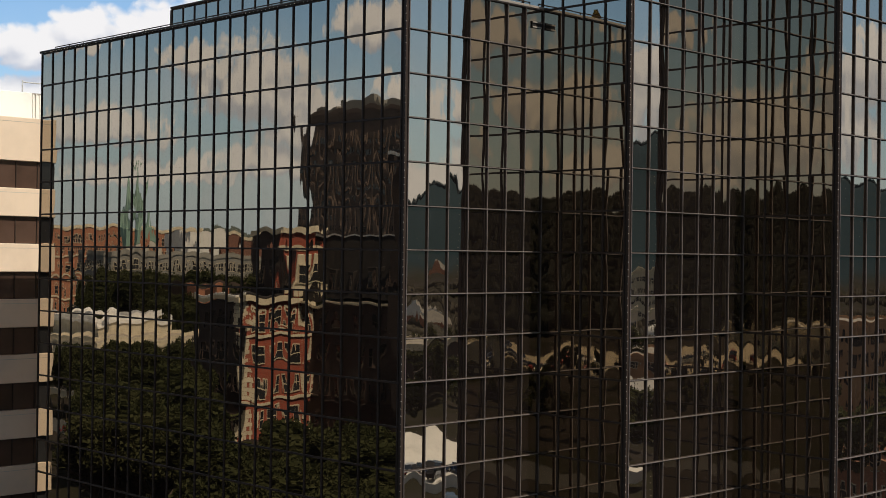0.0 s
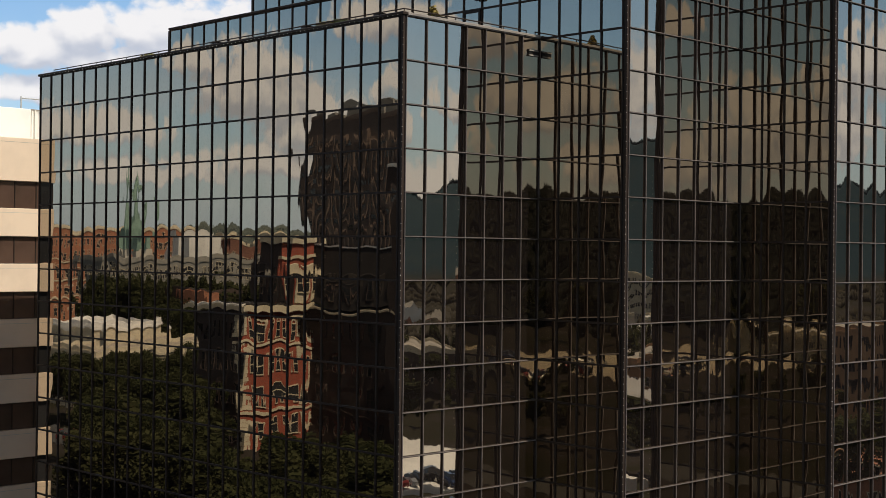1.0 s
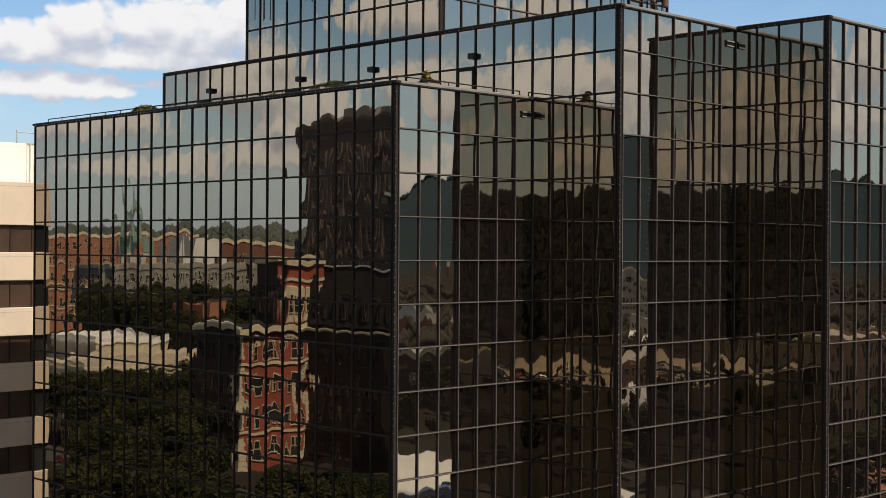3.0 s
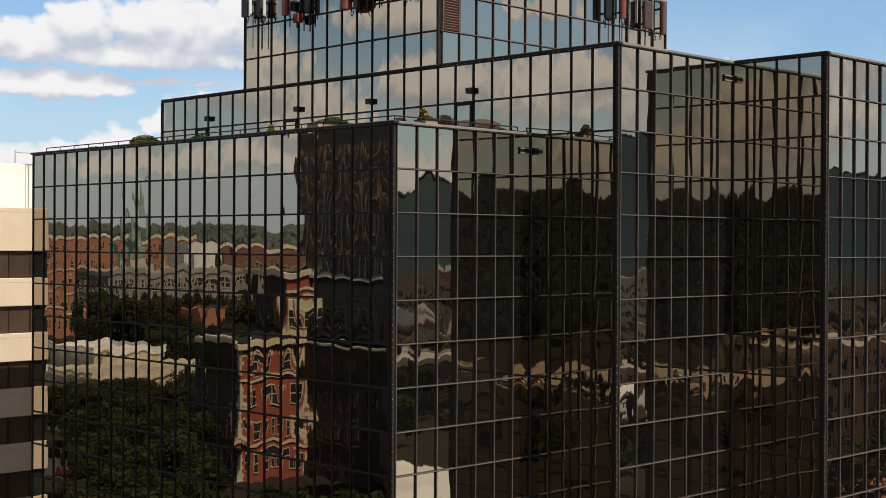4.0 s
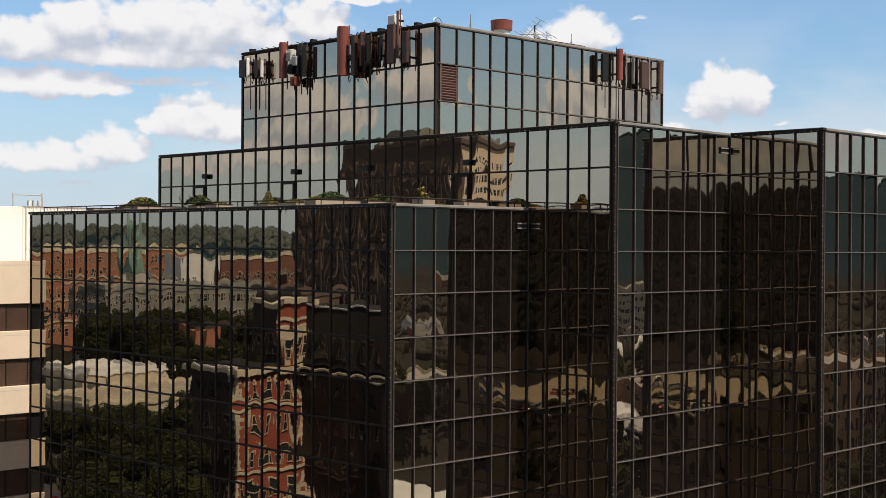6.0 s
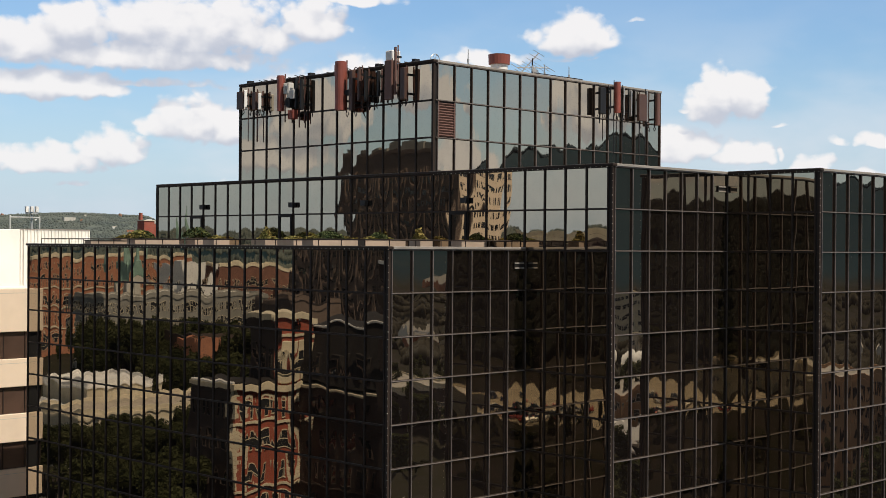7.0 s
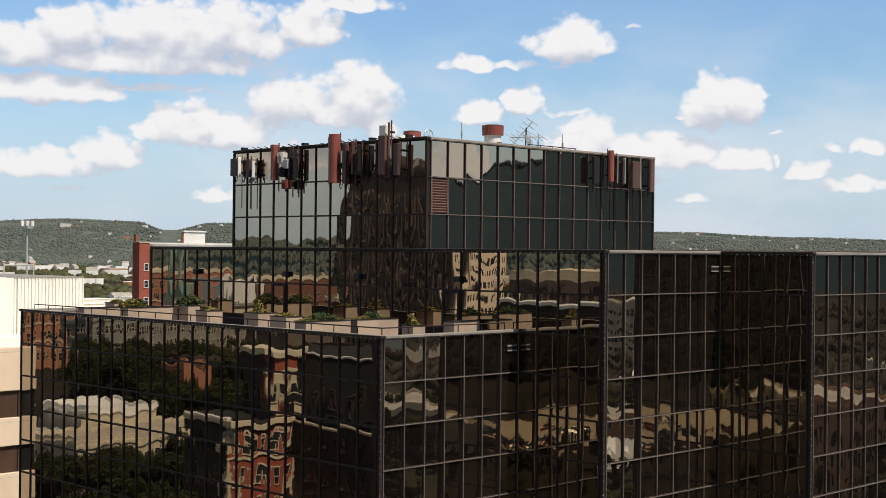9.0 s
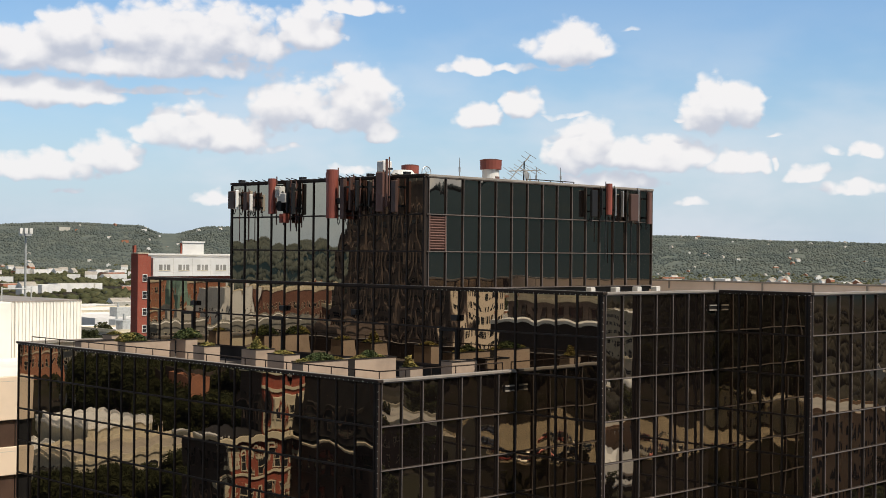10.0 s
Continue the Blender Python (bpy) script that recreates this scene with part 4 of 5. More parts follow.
def domed_hall(x, y, r):
    ob = thing("domed_hall", "white round hall with a shallow dome", "building")
    z = lie(x, y) - 0.5
    part("drum", rod((x, y, z), (x, y, z + 3.5), r, sides=28), WHITE, ob)
    part("eave", rod((x, y, z + 3.5), (x, y, z + 3.9), r + 0.3, sides=28), STONE, ob)
    bm = bmesh.new()
    rings = [[bm.verts.new((x + r * math.cos(e) * math.cos(k * math.tau / 28), y + r * math.cos(e) * math.sin(k * math.tau / 28), z + 3.9 + 0.55 * r * math.sin(e))) for k in range(28)]
             for e in (0.0, 0.35, 0.7, 1.05, 1.35)]
    for a, b in zip(rings, rings[1:]):
        for k in range(28):
            bm.faces.new((a[k], a[(k + 1) % 28], b[(k + 1) % 28], b[k]))
    bm.faces.new(rings[-1])
    part("dome", bm, WHITE, ob, smooth=True)


domed_hall(344, -256, 6.5)


def lot(name, label, x0, y0, x1, y1, mat, lift=0.15):
    z = max(lie(x0, y0), lie(x1, y1), lie(x0, y1), lie(x1, y0)) + lift
    bm = box(x0, y0, z - 1.5, x1, y1, z)
    tagged(part(name, bm, mat), label, "pavement", kind="structure")
    return z


GREY_STEEL = weathered("grey_steel", (0.45, 0.45, 0.43), 0.5, 0.2, 8, 1.0, 0.3)
PALE_PAVING = weathered("pale_paving", (0.52, 0.45, 0.34), 0.9, 0.0, 5, 0.1, 0.25)
LOT_W = lot("pavement_west", "pale concrete yard of the depot", -190, -165, -138, -119, PALE_PAVING)
LOT_S = lot("pavement_south", "white concrete plaza below the office block", 66, -112, 104, -76, WHITE)
LOT_E = lot("road", "grey street between the blocks", -50, -60, -43, 190, ASPHALT, 0.05)


# ---- neighbour on the terrace side ----
def neighbour():
    """Cream office block: window bands with dark panes between smooth concrete bands, a ribbed plant room on top."""
    ob = thing("banded_office", "cream concrete office block with dark ribbon windows and ribbed penthouse", "building")
    x0, y0, x1, y1, top, step = -5.9, 40.0, 24.0, 74.0, 30.5, 3.57
    part("core", box(x0 + 0.6, y0 + 0.6, -1, x1, y1, top - 0.6), FRAME_DARK, ob)
    z = top
    band = 2.8
    while z > 0:
        b = part("spandrel", box(x0, y0, z - band, x1, y0 + 0.6, z, 0.03), CONCRETE, ob)
        part("spandrel", box(x0, y0 + 0.6, z - band, x0 + 0.6, y1, z), CONCRETE, ob)
        part("joint", box(x0 + 0.05, y0 - 0.004, z - 0.3, x1, y0 + 0.1, z - 0.27), PLASTER, b)
        low = z - band
        for k in range(20):
            a = x0 + 0.12 + k * 1.5
            if a + 1.5 > x1:
                break
            part("window_pane", box(a + 0.03, y0 + 0.22, low - 1.72, a + 1.47, y0 + 0.26, low - 0.02), BROWN_WINDOW if k % 4 else DARK_WINDOW, ob)
            part("window_mullion", box(a - 0.03, y0 + 0.16, low - 1.72, a + 0.03, y0 + 0.3, low), FRAME, ob)
        for k in range(14):
            c = y0 + 0.7 + k * 1.5
            part("window_pane", box(x0 + 0.22, c, low - 1.72, x0 + 0.26, c + 1.42, low - 0.02), DARK_WINDOW, ob)
        z -= band + 1.75
        band = step - 1.75
    part("roof", box(x0 + 0.6, y0 + 0.6, top - 0.6, x1, y1, top - 0.5), WHITE, ob)
    # ribbed plant room
    px0, px1, py, pz = 14.4, 20.85, 60.0, 34.5
    room = part("plant_room", box(px0, py, top - 0.6, px1, 73, pz), WHITE_METAL, ob)
    part("plant_room_roof", box(px0, py - 0.06, pz, px1 + 0.08, 73.1, pz + 0.1), COPING, ob)
    part("stair_head", box(2.0, py - 0.5, top - 0.6, px0, 73, pz + 0.05, 0.05), WHITE_METAL, ob)
    for k in range(22):
        x = px0 + k * (px1 - px0) / 21
        part("rib", box(x - 0.05, py - 0.09, top - 0.5, x + 0.05, py, pz - 0.02), WHITE_METAL, room)
    for px in (14.55, 14.95):
        part("pipe", rod((px, py - 0.12, top - 0.5), (px, py - 0.12, pz + 0.05), 0.045), WHITE_METAL, ob)
    for x in (16.9, 14.3):
        part("rail_post", rod((x, 61, pz), (x, 61, pz + 1.2), 0.06), GREY_STEEL, ob)
    part("rail_bar", rod((14.3, 61, pz + 1.05), (16.9, 61, pz + 1.05), 0.05), GREY_STEEL, ob)


neighbour()


def hotel():
    """The brick house beyond the terrace, with a white top storey set back beside a brick stair tower."""
    ob = thing("brick_hotel", "red brick building with a white top storey", "building")
    part("stair_tower", box(HX, 205, -1, HX + 2.5, 207.6, 38.2), RED_BRICK, ob)
    part("tower_coping", box(HX - 0.15, 204.85, 38.2, HX + 2.6, 207.7, 38.4), STONE, ob)
    part("chimney", box(HX + 0.1, 206.6, 38.4, HX + 0.6, 207.3, 39.9), RED_BRICK, ob)
    part("wall", box(HX + 2.5, 206.2, -1, 160, 207.6, 33.4), RED_BRICK, ob)
    part("link_wall", box(HX + 2.5, 206.3, 33.4, HX + 4.1, 207.6, 37.6), RED_BRICK, ob)
    upper = part("upper_wall", box(HX + 4.1, 205.6, 33.4, 160, 207.6, 37.3), WHITE, ob)
    part("roof_coping", box(HX + 2.6, 206.1, 37.9, 160, 206.6, 38.25), WHITE, ob)
    part("roof_band", box(HX + 2.6, 206.6, 37.3, 160, 207.6, 37.9), WHITE, ob)
    part("roof_room", box(HX + 12.4, 207, 37.9, HX + 17.9, 207.5, 40.6), WHITE, ob)
    part("roof_room_cap", box(HX + 12.2, 206.8, 40.6, HX + 18.1, 207.7, 40.95), WHITE, ob)
    part("roof_room_side", box(HX + 12.1, 207.2, 37.9, HX + 12.39, 207.5, 40.5), RED_BRICK, ob)
    for k in range(8):
        x = HX + 6.0 + 4.85 * k
        part("wall_joint", box(x - 1.75, 205.57, 33.5, x - 1.68, 205.6, 37.2), PLASTER, upper)
        for d in (0.0, 1.05, 1.95):
            part("window", box(x + d - (0.18 if d == 1.05 else 0.4), 205.55, 34.7, x + d + (0.18 if d == 1.05 else 0.4), 205.6, 35.9), GREY_PLASTER, upper)
            part("window_sill", box(x + d - 0.45, 205.5, 34.55, x + d + 0.45, 205.6, 34.7), STONE, upper)
    set_windows(ob, "S", HX + 1.0, 205, HX + 2.4, 208, SMALL, 1, [4 + 3.55 * k for k in range(9)])


HX = 118.3
hotel()


def light_mast(x, y, z1):
    ob = thing("light_mast", "tall grey highway light mast", "light mast")
    z0 = lie(x, y)
    part("pole", rod((x, y, z0), (x, y, z1), 0.55, 0.32, 10), GREY_STEEL, ob)
    part("crown", rod((x, y, z1 - 1.2), (x, y, z1 - 0.4), 2.2, 2.2, 12), GREY_STEEL, ob)
    for k in range(6):
        a = k * math.tau / 6
        part("lamp", box(x + 2 * math.cos(a) - 0.5, y + 2 * math.sin(a) - 0.5, z1 - 0.4, x + 2 * math.cos(a) + 0.5, y + 2 * math.sin(a) + 0.5, z1 + 1.6), WHITE, ob)


light_mast(-39.8 + 520 * math.sin(radians(28.1)), -42.3 + 520 * math.cos(radians(28.1)), 45.0)
# white and brick works in the valley beyond the neighbour
simple_block("white_works", "wide low white works with a flat roof", 232, 400, 290, 440, 9.0, WHITE, WHITE, None, WIDE, 9, 1, 3.0, sides="SW")
simple_block("white_works", "wide low white works with a flat roof", 255, 452, 330, 500, 11.0, WHITE, WHITE, None, WIDE, 9, 1, 3.0, sides="SW")
simple_block("brick_works", "long low brick works with white roof edges", 215, 372, 262, 392, 8.0, ORANGE_BRICK, WHITE, STONE, WIDE, 9, 1, 3.0, sides="SW")
simple_block("brick_works", "long low brick works with white roof edges", 305, 560, 380, 600, 9.0, ORANGE_BRICK, WHITE, STONE, WIDE, 9, 1, 3.0, sides="SW")
simple_block("grey_works", "grey plaster works with roof machinery", 190, 330, 215, 352, 14.0, PLASTER, WHITE, STONE, WIDE, 6, 2, 3.0, sides="SW")
for k, (x, y, w, d, h, z) in enumerate(((196, 336, 6, 4, 3, 13.6), (206, 340, 4, 5, 4, 13.6), (240, 412, 7, 5, 4, 8.6), (262, 420, 5, 5, 3, 8.6), (275, 468, 8, 6, 4, 10.6))):
    ob = thing("rooftop_plant", "grey metal plant housing on a flat roof", "machinery", "rooftop machinery in the valley")
    part("housing", box(x, y, z, x + w, y + d, z + h, 0.1), GREY_STEEL, ob)
    part("stack", rod((x + w * 0.3, y + d * 0.5, z + h), (x + w * 0.3, y + d * 0.5, z + h + 2), 0.5), GREY_STEEL, ob)


# ---- parked cars and tents ----
CAR_PAINT = [weathered("car_" + n, c, 0.3, 0.2, 3, 0.4, 0.1, 0.2, 0.02, 0.7) for n, c in
             (("white", (0.75, 0.75, 0.73)), ("silver", (0.45, 0.46, 0.47)), ("black", (0.02, 0.02, 0.022)), ("red", (0.35, 0.03, 0.025)), ("blue", (0.04, 0.08, 0.2)))]
TYRE = weathered("tyre", (0.02, 0.02, 0.02), 0.9, 0.0, 10, 1, 0.2)


def car_shell(profile, half):
    bm = bmesh.new()
    rings = [[bm.verts.new((x, s * half * w, z)) for x, z, w in profile] for s in (-1, 1)]
    bm.faces.new(rings[0])
    bm.faces.new(rings[1][::-1])
    for k in range(len(profile)):
        j = (k + 1) % len(profile)
        bm.faces.new((rings[0][j], rings[0][k], rings[1][k], rings[1][j]))
    bmesh.ops.recalc_face_normals(bm, faces=bm.faces)
    return bm


BODY = [(-2.2, 0.3, 1), (2.2, 0.3, 1), (2.25, 0.62, 0.97), (1.2, 0.9, 0.97), (-1.9, 0.95, 0.97), (-2.25, 0.7, 0.97)]
CABIN = [(-1.75, 0.95, 0.93), (1.15, 0.9, 0.93), (0.4, 1.42, 0.78), (-1.1, 1.42, 0.78)]


def car(paint, colour):
    ob = thing("parked_car", "parked " + colour + " saloon car with dark windows", "car", "parked cars")
    part("body", car_shell(BODY, 0.88), CAR_PAINT[paint], ob)
    part("cabin_glass", car_shell(CABIN, 0.88), DARK_WINDOW, ob)
    part("roof", box(-1.05, -0.66, 1.42, 0.38, 0.66, 1.46, 0.015), CAR_PAINT[paint], ob)
    for x in (-1.35, 1.4):
        for y in (-0.85, 0.85):
            w = part("wheel", rod((x, y - 0.1, 0.33), (x, y + 0.1, 0.33), 0.33, sides=14), TYRE, ob)
            part("rim", rod((x, y - 0.11, 0.33), (x, y + 0.11, 0.33), 0.19, sides=10), ZINC_RIM, w)
    return ob


ZINC_RIM = weathered("rim_metal", (0.5, 0.5, 0.5), 0.35, 0.8, 10, 1, 0.1)
models = [car(k, c) for k, c in enumerate(("white", "silver", "black", "red", "blue"))]
car_rng = random.Random(11)
spots = []
for k in range(14):
    spots.append((-141.5, -162 + 3.1 * k, LOT_W, 0))
    if k % 3:
        spots.append((-158.0, -162 + 3.1 * k, LOT_W, 0))
for k in range(11):
    spots.append((68.0 + 3.1 * k, -78.8, LOT_S, 90))
for k in range(14):
    spots.append((-44.4, 20 + 9.5 * k, LOT_E, 90))
for k in range(16):
    x, y = 40 + 5.6 * k, -40 - 4.0 * k
    spots.append((x, y, lie(x, y), 35))
for k, (x, y, z, turn) in enumerate(s for s in spots if car_rng.random() < 0.8):
    m = Matrix.Translation((x + car_rng.uniform(-0.2, 0.2), y + car_rng.uniform(-0.3, 0.3), z)) @ Matrix.Rotation(radians(turn + car_rng.uniform(-3, 3) + car_rng.choice((0, 180))), 4, "Z")
    if k < 5:
        models[k].matrix_world = m
    else:
        copy_thing(car_rng.choice(models), m)


def tent(x, y, size):
    z = lie(x, y)
    ob = thing("canopy_tent", "white peaked canopy tent on thin poles", "tent", "white tents")
    bm = bmesh.new()
    low = [bm.verts.new((x + sx * size, y + sy * size, z + 2.6)) for sx, sy in ((-1, -1), (1, -1), (1, 1), (-1, 1))]
    top = bm.verts.new((x, y, z + 2.6 + size * 0.75))
    hem = [bm.verts.new(v.co - Vector((0, 0, 0.4))) for v in low]
    for k in range(4):
        j = (k + 1) % 4
        bm.faces.new((low[k], low[j], top))
        bm.faces.new((hem[k], hem[j], low[j], low[k]))
    part("canopy", bm, WHITE, ob)
    for sx, sy in ((-1, -1), (1, -1), (1, 1), (-1, 1)):
        part("pole", rod((x + sx * size, y + sy * size, z), (x + sx * size, y + sy * size, z + 2.3), 0.06), GREY_STEEL, ob)


for x, y, s in ((188, -146, 4.5), (197, -150, 5.5), (206, -160, 4.0), (178, -138, 3.0)):
    tent(x, y, s)

# ---- edges and corners of the office block ----
def coping(name, x0, y0, x1, y1, z, mat=None):
    if mat is not None:
        # pale plate paints the sunlit top of a coping whose fascia is dark
        part("coping_top", box(x0 + 0.02, y0 + 0.02, z + 0.142, x1 - 0.02, y1 - 0.02, z + 0.152), COPING, building)
    return part(name, box(x0, y0, z + 0.02, x1, y1, z + 0.14, 0.015), mat or COPING, building)


# FRAME darkens copings on shaded edges; sunny edges keep the pale metal
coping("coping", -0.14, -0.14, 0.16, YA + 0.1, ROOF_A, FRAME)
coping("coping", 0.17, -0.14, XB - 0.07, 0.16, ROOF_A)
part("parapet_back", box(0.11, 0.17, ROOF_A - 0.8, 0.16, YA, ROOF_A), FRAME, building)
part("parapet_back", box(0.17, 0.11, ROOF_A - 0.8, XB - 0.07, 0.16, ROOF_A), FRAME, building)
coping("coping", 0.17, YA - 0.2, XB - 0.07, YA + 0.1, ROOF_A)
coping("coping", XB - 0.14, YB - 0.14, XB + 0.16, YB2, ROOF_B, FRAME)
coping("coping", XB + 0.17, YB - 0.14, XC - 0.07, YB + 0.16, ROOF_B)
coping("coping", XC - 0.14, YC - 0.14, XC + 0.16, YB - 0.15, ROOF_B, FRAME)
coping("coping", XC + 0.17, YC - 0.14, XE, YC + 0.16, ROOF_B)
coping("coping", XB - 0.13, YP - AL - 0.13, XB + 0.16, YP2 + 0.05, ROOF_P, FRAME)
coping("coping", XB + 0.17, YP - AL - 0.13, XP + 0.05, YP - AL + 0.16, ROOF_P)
part("corner_post", box(-0.07, -0.07, 0, 0.06, 0.06, ROOF_A), FRAME, building)
part("corner_post", box(XB - 0.07, YB - 0.07, 0, XB + 0.06, YB + 0.06, ROOF_B), FRAME, building)
part("corner_post", box(XC - 0.07, YC - 0.07, 0, XC + 0.06, YC + 0.06, ROOF_B), FRAME, building)
part("corner_post", box(XB - 0.07, YP - AL - 0.07, ROOF_B + 0.15, XB + 0.06, YP - AL + 0.06, ROOF_P), FRAME, building)
# unseen wall; pale stone added to bounce warm light onto the banded office
part("end_wall", box(0.1, YA, 0, XE, YA + 0.25, ROOF_A - 0.02), STONE, building)
part("end_wall", box(XB + 0.02, YB2, ROOF_A - 0.3, XE, YB2 + 0.25, ROOF_B), FRAME_DARK, building)
part("end_wall", box(XP, YP - AL + 0.05, ROOF_B - 0.2, XP + 0.2, YP2, ROOF_P), FRAME_DARK, building)
part("end_wall", box(XB + 0.02, YP2, ROOF_B - 0.2, XP + 0.2, YP2 + 0.2, ROOF_P), FRAME_DARK, building)
# far parapet of the upper roof; its pale inner side paints in light bounced off the roof
part("roof_parapet", box(XE - 0.3, YC, ROOF_B - 1.0, XE, YB2, ROOF_B + 0.16), PARAPET, building)
part("parapet_cap", box(XE - 0.42, YC, ROOF_B + 0.16, XE + 0.08, YB2, ROOF_B + 0.25), COPING, building)
for k in range(9):
    part("parapet_bracket", box(XE - 0.36, YC + 2 + k * 3.4, ROOF_B - 0.3, XE - 0.3, YC + 2.1 + k * 3.4, ROOF_B + 0.16), COPING, building)


def bulbs(name, runs, step=0.31, r=0.019):
    """Strings of small clear bulbs along the edges."""
    bm = bmesh.new()
    for a, b in runs:
        a, b = Vector(a), Vector(b)
        for k in range(int((b - a).length / step)):
            p = a + (b - a).normalized() * step * (k + 0.5)
            v = [bm.verts.new(p + Vector(d) * r) for d in ((1, 0, 0), (0, 1, 0), (-1, 0, 0), (0, -1, 0), (0, 0, 1.2), (0, 0, -1.2))]
            for i in range(4):
                bm.faces.new((v[i], v[(i + 1) % 4], v[4]))
                bm.faces.new((v[(i + 1) % 4], v[i], v[5]))
    tagged(part(name, bm, BULB, building, "string of small white bulbs"), kind="stuff")


BULB = weathered("white_bulb", (0.80, 0.77, 0.70), 0.25, 0.0, 20, 2, 0.05, 0, 0.0, 0.8)
bulbs("light_string", [((-0.11, -0.11, 8), (-0.11, -0.11, ROOF_A - 0.1)), ((-0.17, 0, ROOF_A + 0.02), (-0.17, YA, ROOF_A + 0.02))])
bulbs("light_string", [((XB - 0.11, YB - 0.11, 8), (XB - 0.11, YB - 0.11, ROOF_B - 0.1)), ((XB - 0.17, YB, ROOF_B), (XB - 0.17, YP, ROOF_B))])
bulbs("light_string", [((XC - 0.11, YC - 0.11, 8), (XC - 0.11, YC - 0.11, ROOF_B - 0.1)), ((XC - 0.17, YC, ROOF_B), (XC - 0.17, YB, ROOF_B))])


def louvre():
    """Brown slatted vent in place of a pane of the penthouse."""
    x0 = XB + 0.1324 * ROW
    x1, z1, z0, y = x0 + PP, ROOF_P - ROW, ROOF_P - 2 * ROW, YP - AL
    ob = part("louvre", box(x0, y + 0.02, z0, x1, y + 0.06, z1), FRAME_DARK, building, "brown slatted louvre")
    for k in range(13):
        z = z0 + 0.1 + k * (ROW - 0.15) / 13
        s = part("slat", box(-0.55, -0.05, -0.045, 0.55, 0.05, 0.045), RUST, ob)
        s.matrix_local = Matrix.Translation(((x0 + x1) / 2, y - 0.02, z + 0.03)) @ Matrix.Rotation(radians(38), 4, "X")
    for a, b in ((x0 + 0.03, x0 + 0.1), (x1 - 0.1, x1 - 0.03)):
        part("jamb", box(a, y - 0.08, z0 + 0.04, b, y + 0.02, z1 - 0.04), RUST, ob)


RUST = weathered("rust_paint", (0.13, 0.065, 0.05), 0.6, 0.0, 8, 0.8, 0.3, 0.1)
RED_PLASTIC = weathered("red_brown_plastic", (0.24, 0.064, 0.043), 0.5, 0.0, 8, 1.0, 0.25, 0.15, 0.1)
BROWN_PLASTIC = weathered("brown_plastic", (0.075, 0.04, 0.03), 0.5, 0.0, 8, 1.0, 0.25, 0.2, 0.1)
BLACK_METAL = weathered("black_metal", (0.018, 0.017, 0.017), 0.5, 0.3, 8, 1.0, 0.2, 0.2, 0.1)
ZINC = weathered("zinc", (0.42, 0.41, 0.39), 0.45, 0.6, 10, 1.0, 0.3, 0.2, 0.1)
GREY_BOX = weathered("grey_paint", (0.55, 0.52, 0.47), 0.6, 0.0, 8, 1.0, 0.25, 0.15)
louvre()

# small double vents near the inner corners, and glazed doors to the terrace
for x, y, z in ((XB - 0.78, 0.0, 32.45), (XC - 0.80, YB, 36.15)):
    v = part("wall_vent", box(x, y - 0.06, z, x + 0.66, y - 0.02, z + 0.3), FRAME_DARK, building)
    for k in (0.0, 0.22):
        part("vent_blade", box(x, y - 0.1, z + k, x + 0.62, y - 0.06, z + k + 0.06), COPING, v)
for i in (25, 18, 7):
    y = YB + AL + i * PL
    d = part("terrace_door", box(XB - 0.06, y + 0.12, ROOF_A - 0.2, XB - 0.03, y + PL - 0.12, ROOF_A + 1.75), GLASS, building, "glazed door in a black frame")
    for a, b, c, e in ((y + 0.02, y + 0.14, ROOF_A - 0.2, ROOF_A + 1.85), (y + PL - 0.14, y + PL - 0.02, ROOF_A - 0.2, ROOF_A + 1.85), (y + 0.14, y + PL - 0.14, ROOF_A + 1.7, ROOF_A + 1.85)):
        part("door_frame", box(XB - 0.12, a, c, XB - 0.02, b, e), FRAME_DARK, d)


def floodlight(y, z):
    ob = thing("floodlight", "small black box floodlight bracketed on the glass", "floodlight", "floodlights over the terrace")
    ob.location = (XB, y, z)
    part("housing", box(-0.27, -0.2, -0.13, -0.04, 0.2, 0.13, 0.02), BLACK_METAL, ob)
    part("lens", box(-0.25, -0.17, -0.15, -0.06, 0.17, -0.131), DARK_WINDOW, ob)
    part("bracket", rod((-0.06, 0, 0.05), (-0.01, 0, 0.05), 0.05), BLACK_METAL, ob)


for y in (25.6, 17.1, 11.1, 3.8):
    floodlight(y, 35.68)


# ---- roof terrace ----
FLOOR = ROOF_A - 0.75


def railing():
    ob = thing("terrace_railing", "low dark metal railing along the edge of the roof terrace", "railing")
    top = ROOF_A + 0.42
    runs = (((0.55, 0.55), (0.55, YA - 0.5)), ((0.55, 0.55), (XB - 0.3, 0.55)))
    for (x0, y0), (x1, y1) in runs:
        part("top_rail", rod((x0, y0, top), (x1, y1, top), 0.028), FRAME, ob)
        n = round(math.hypot(x1 - x0, y1 - y0) / 1.55)
        for k in range(n + 1):
            x, y = x0 + (x1 - x0) * k / n, y0 + (y1 - y0) * k / n
            if k or x0 == x1:
                part("post", rod((x, y, FLOOR), (x, y, top), 0.024), FRAME, ob)


railing()
PLANTER = weathered("planter_render", (0.38, 0.285, 0.21), 0.85, 0.0, 7, 0.9, 0.25, 0.12, 0.3)
SOIL = weathered("soil", (0.05, 0.035, 0.025), 0.95, 0.0, 9, 1.0, 0.4)
FLOWER = leafage("yellow_leaves", (0.24, 0.18, 0.055), (0.15, 0.16, 0.05), 2.0)
HERB = leafage("herb_leaves", (0.045, 0.065, 0.025), (0.09, 0.10, 0.04), 2.0)
plant_rng = random.Random(3)


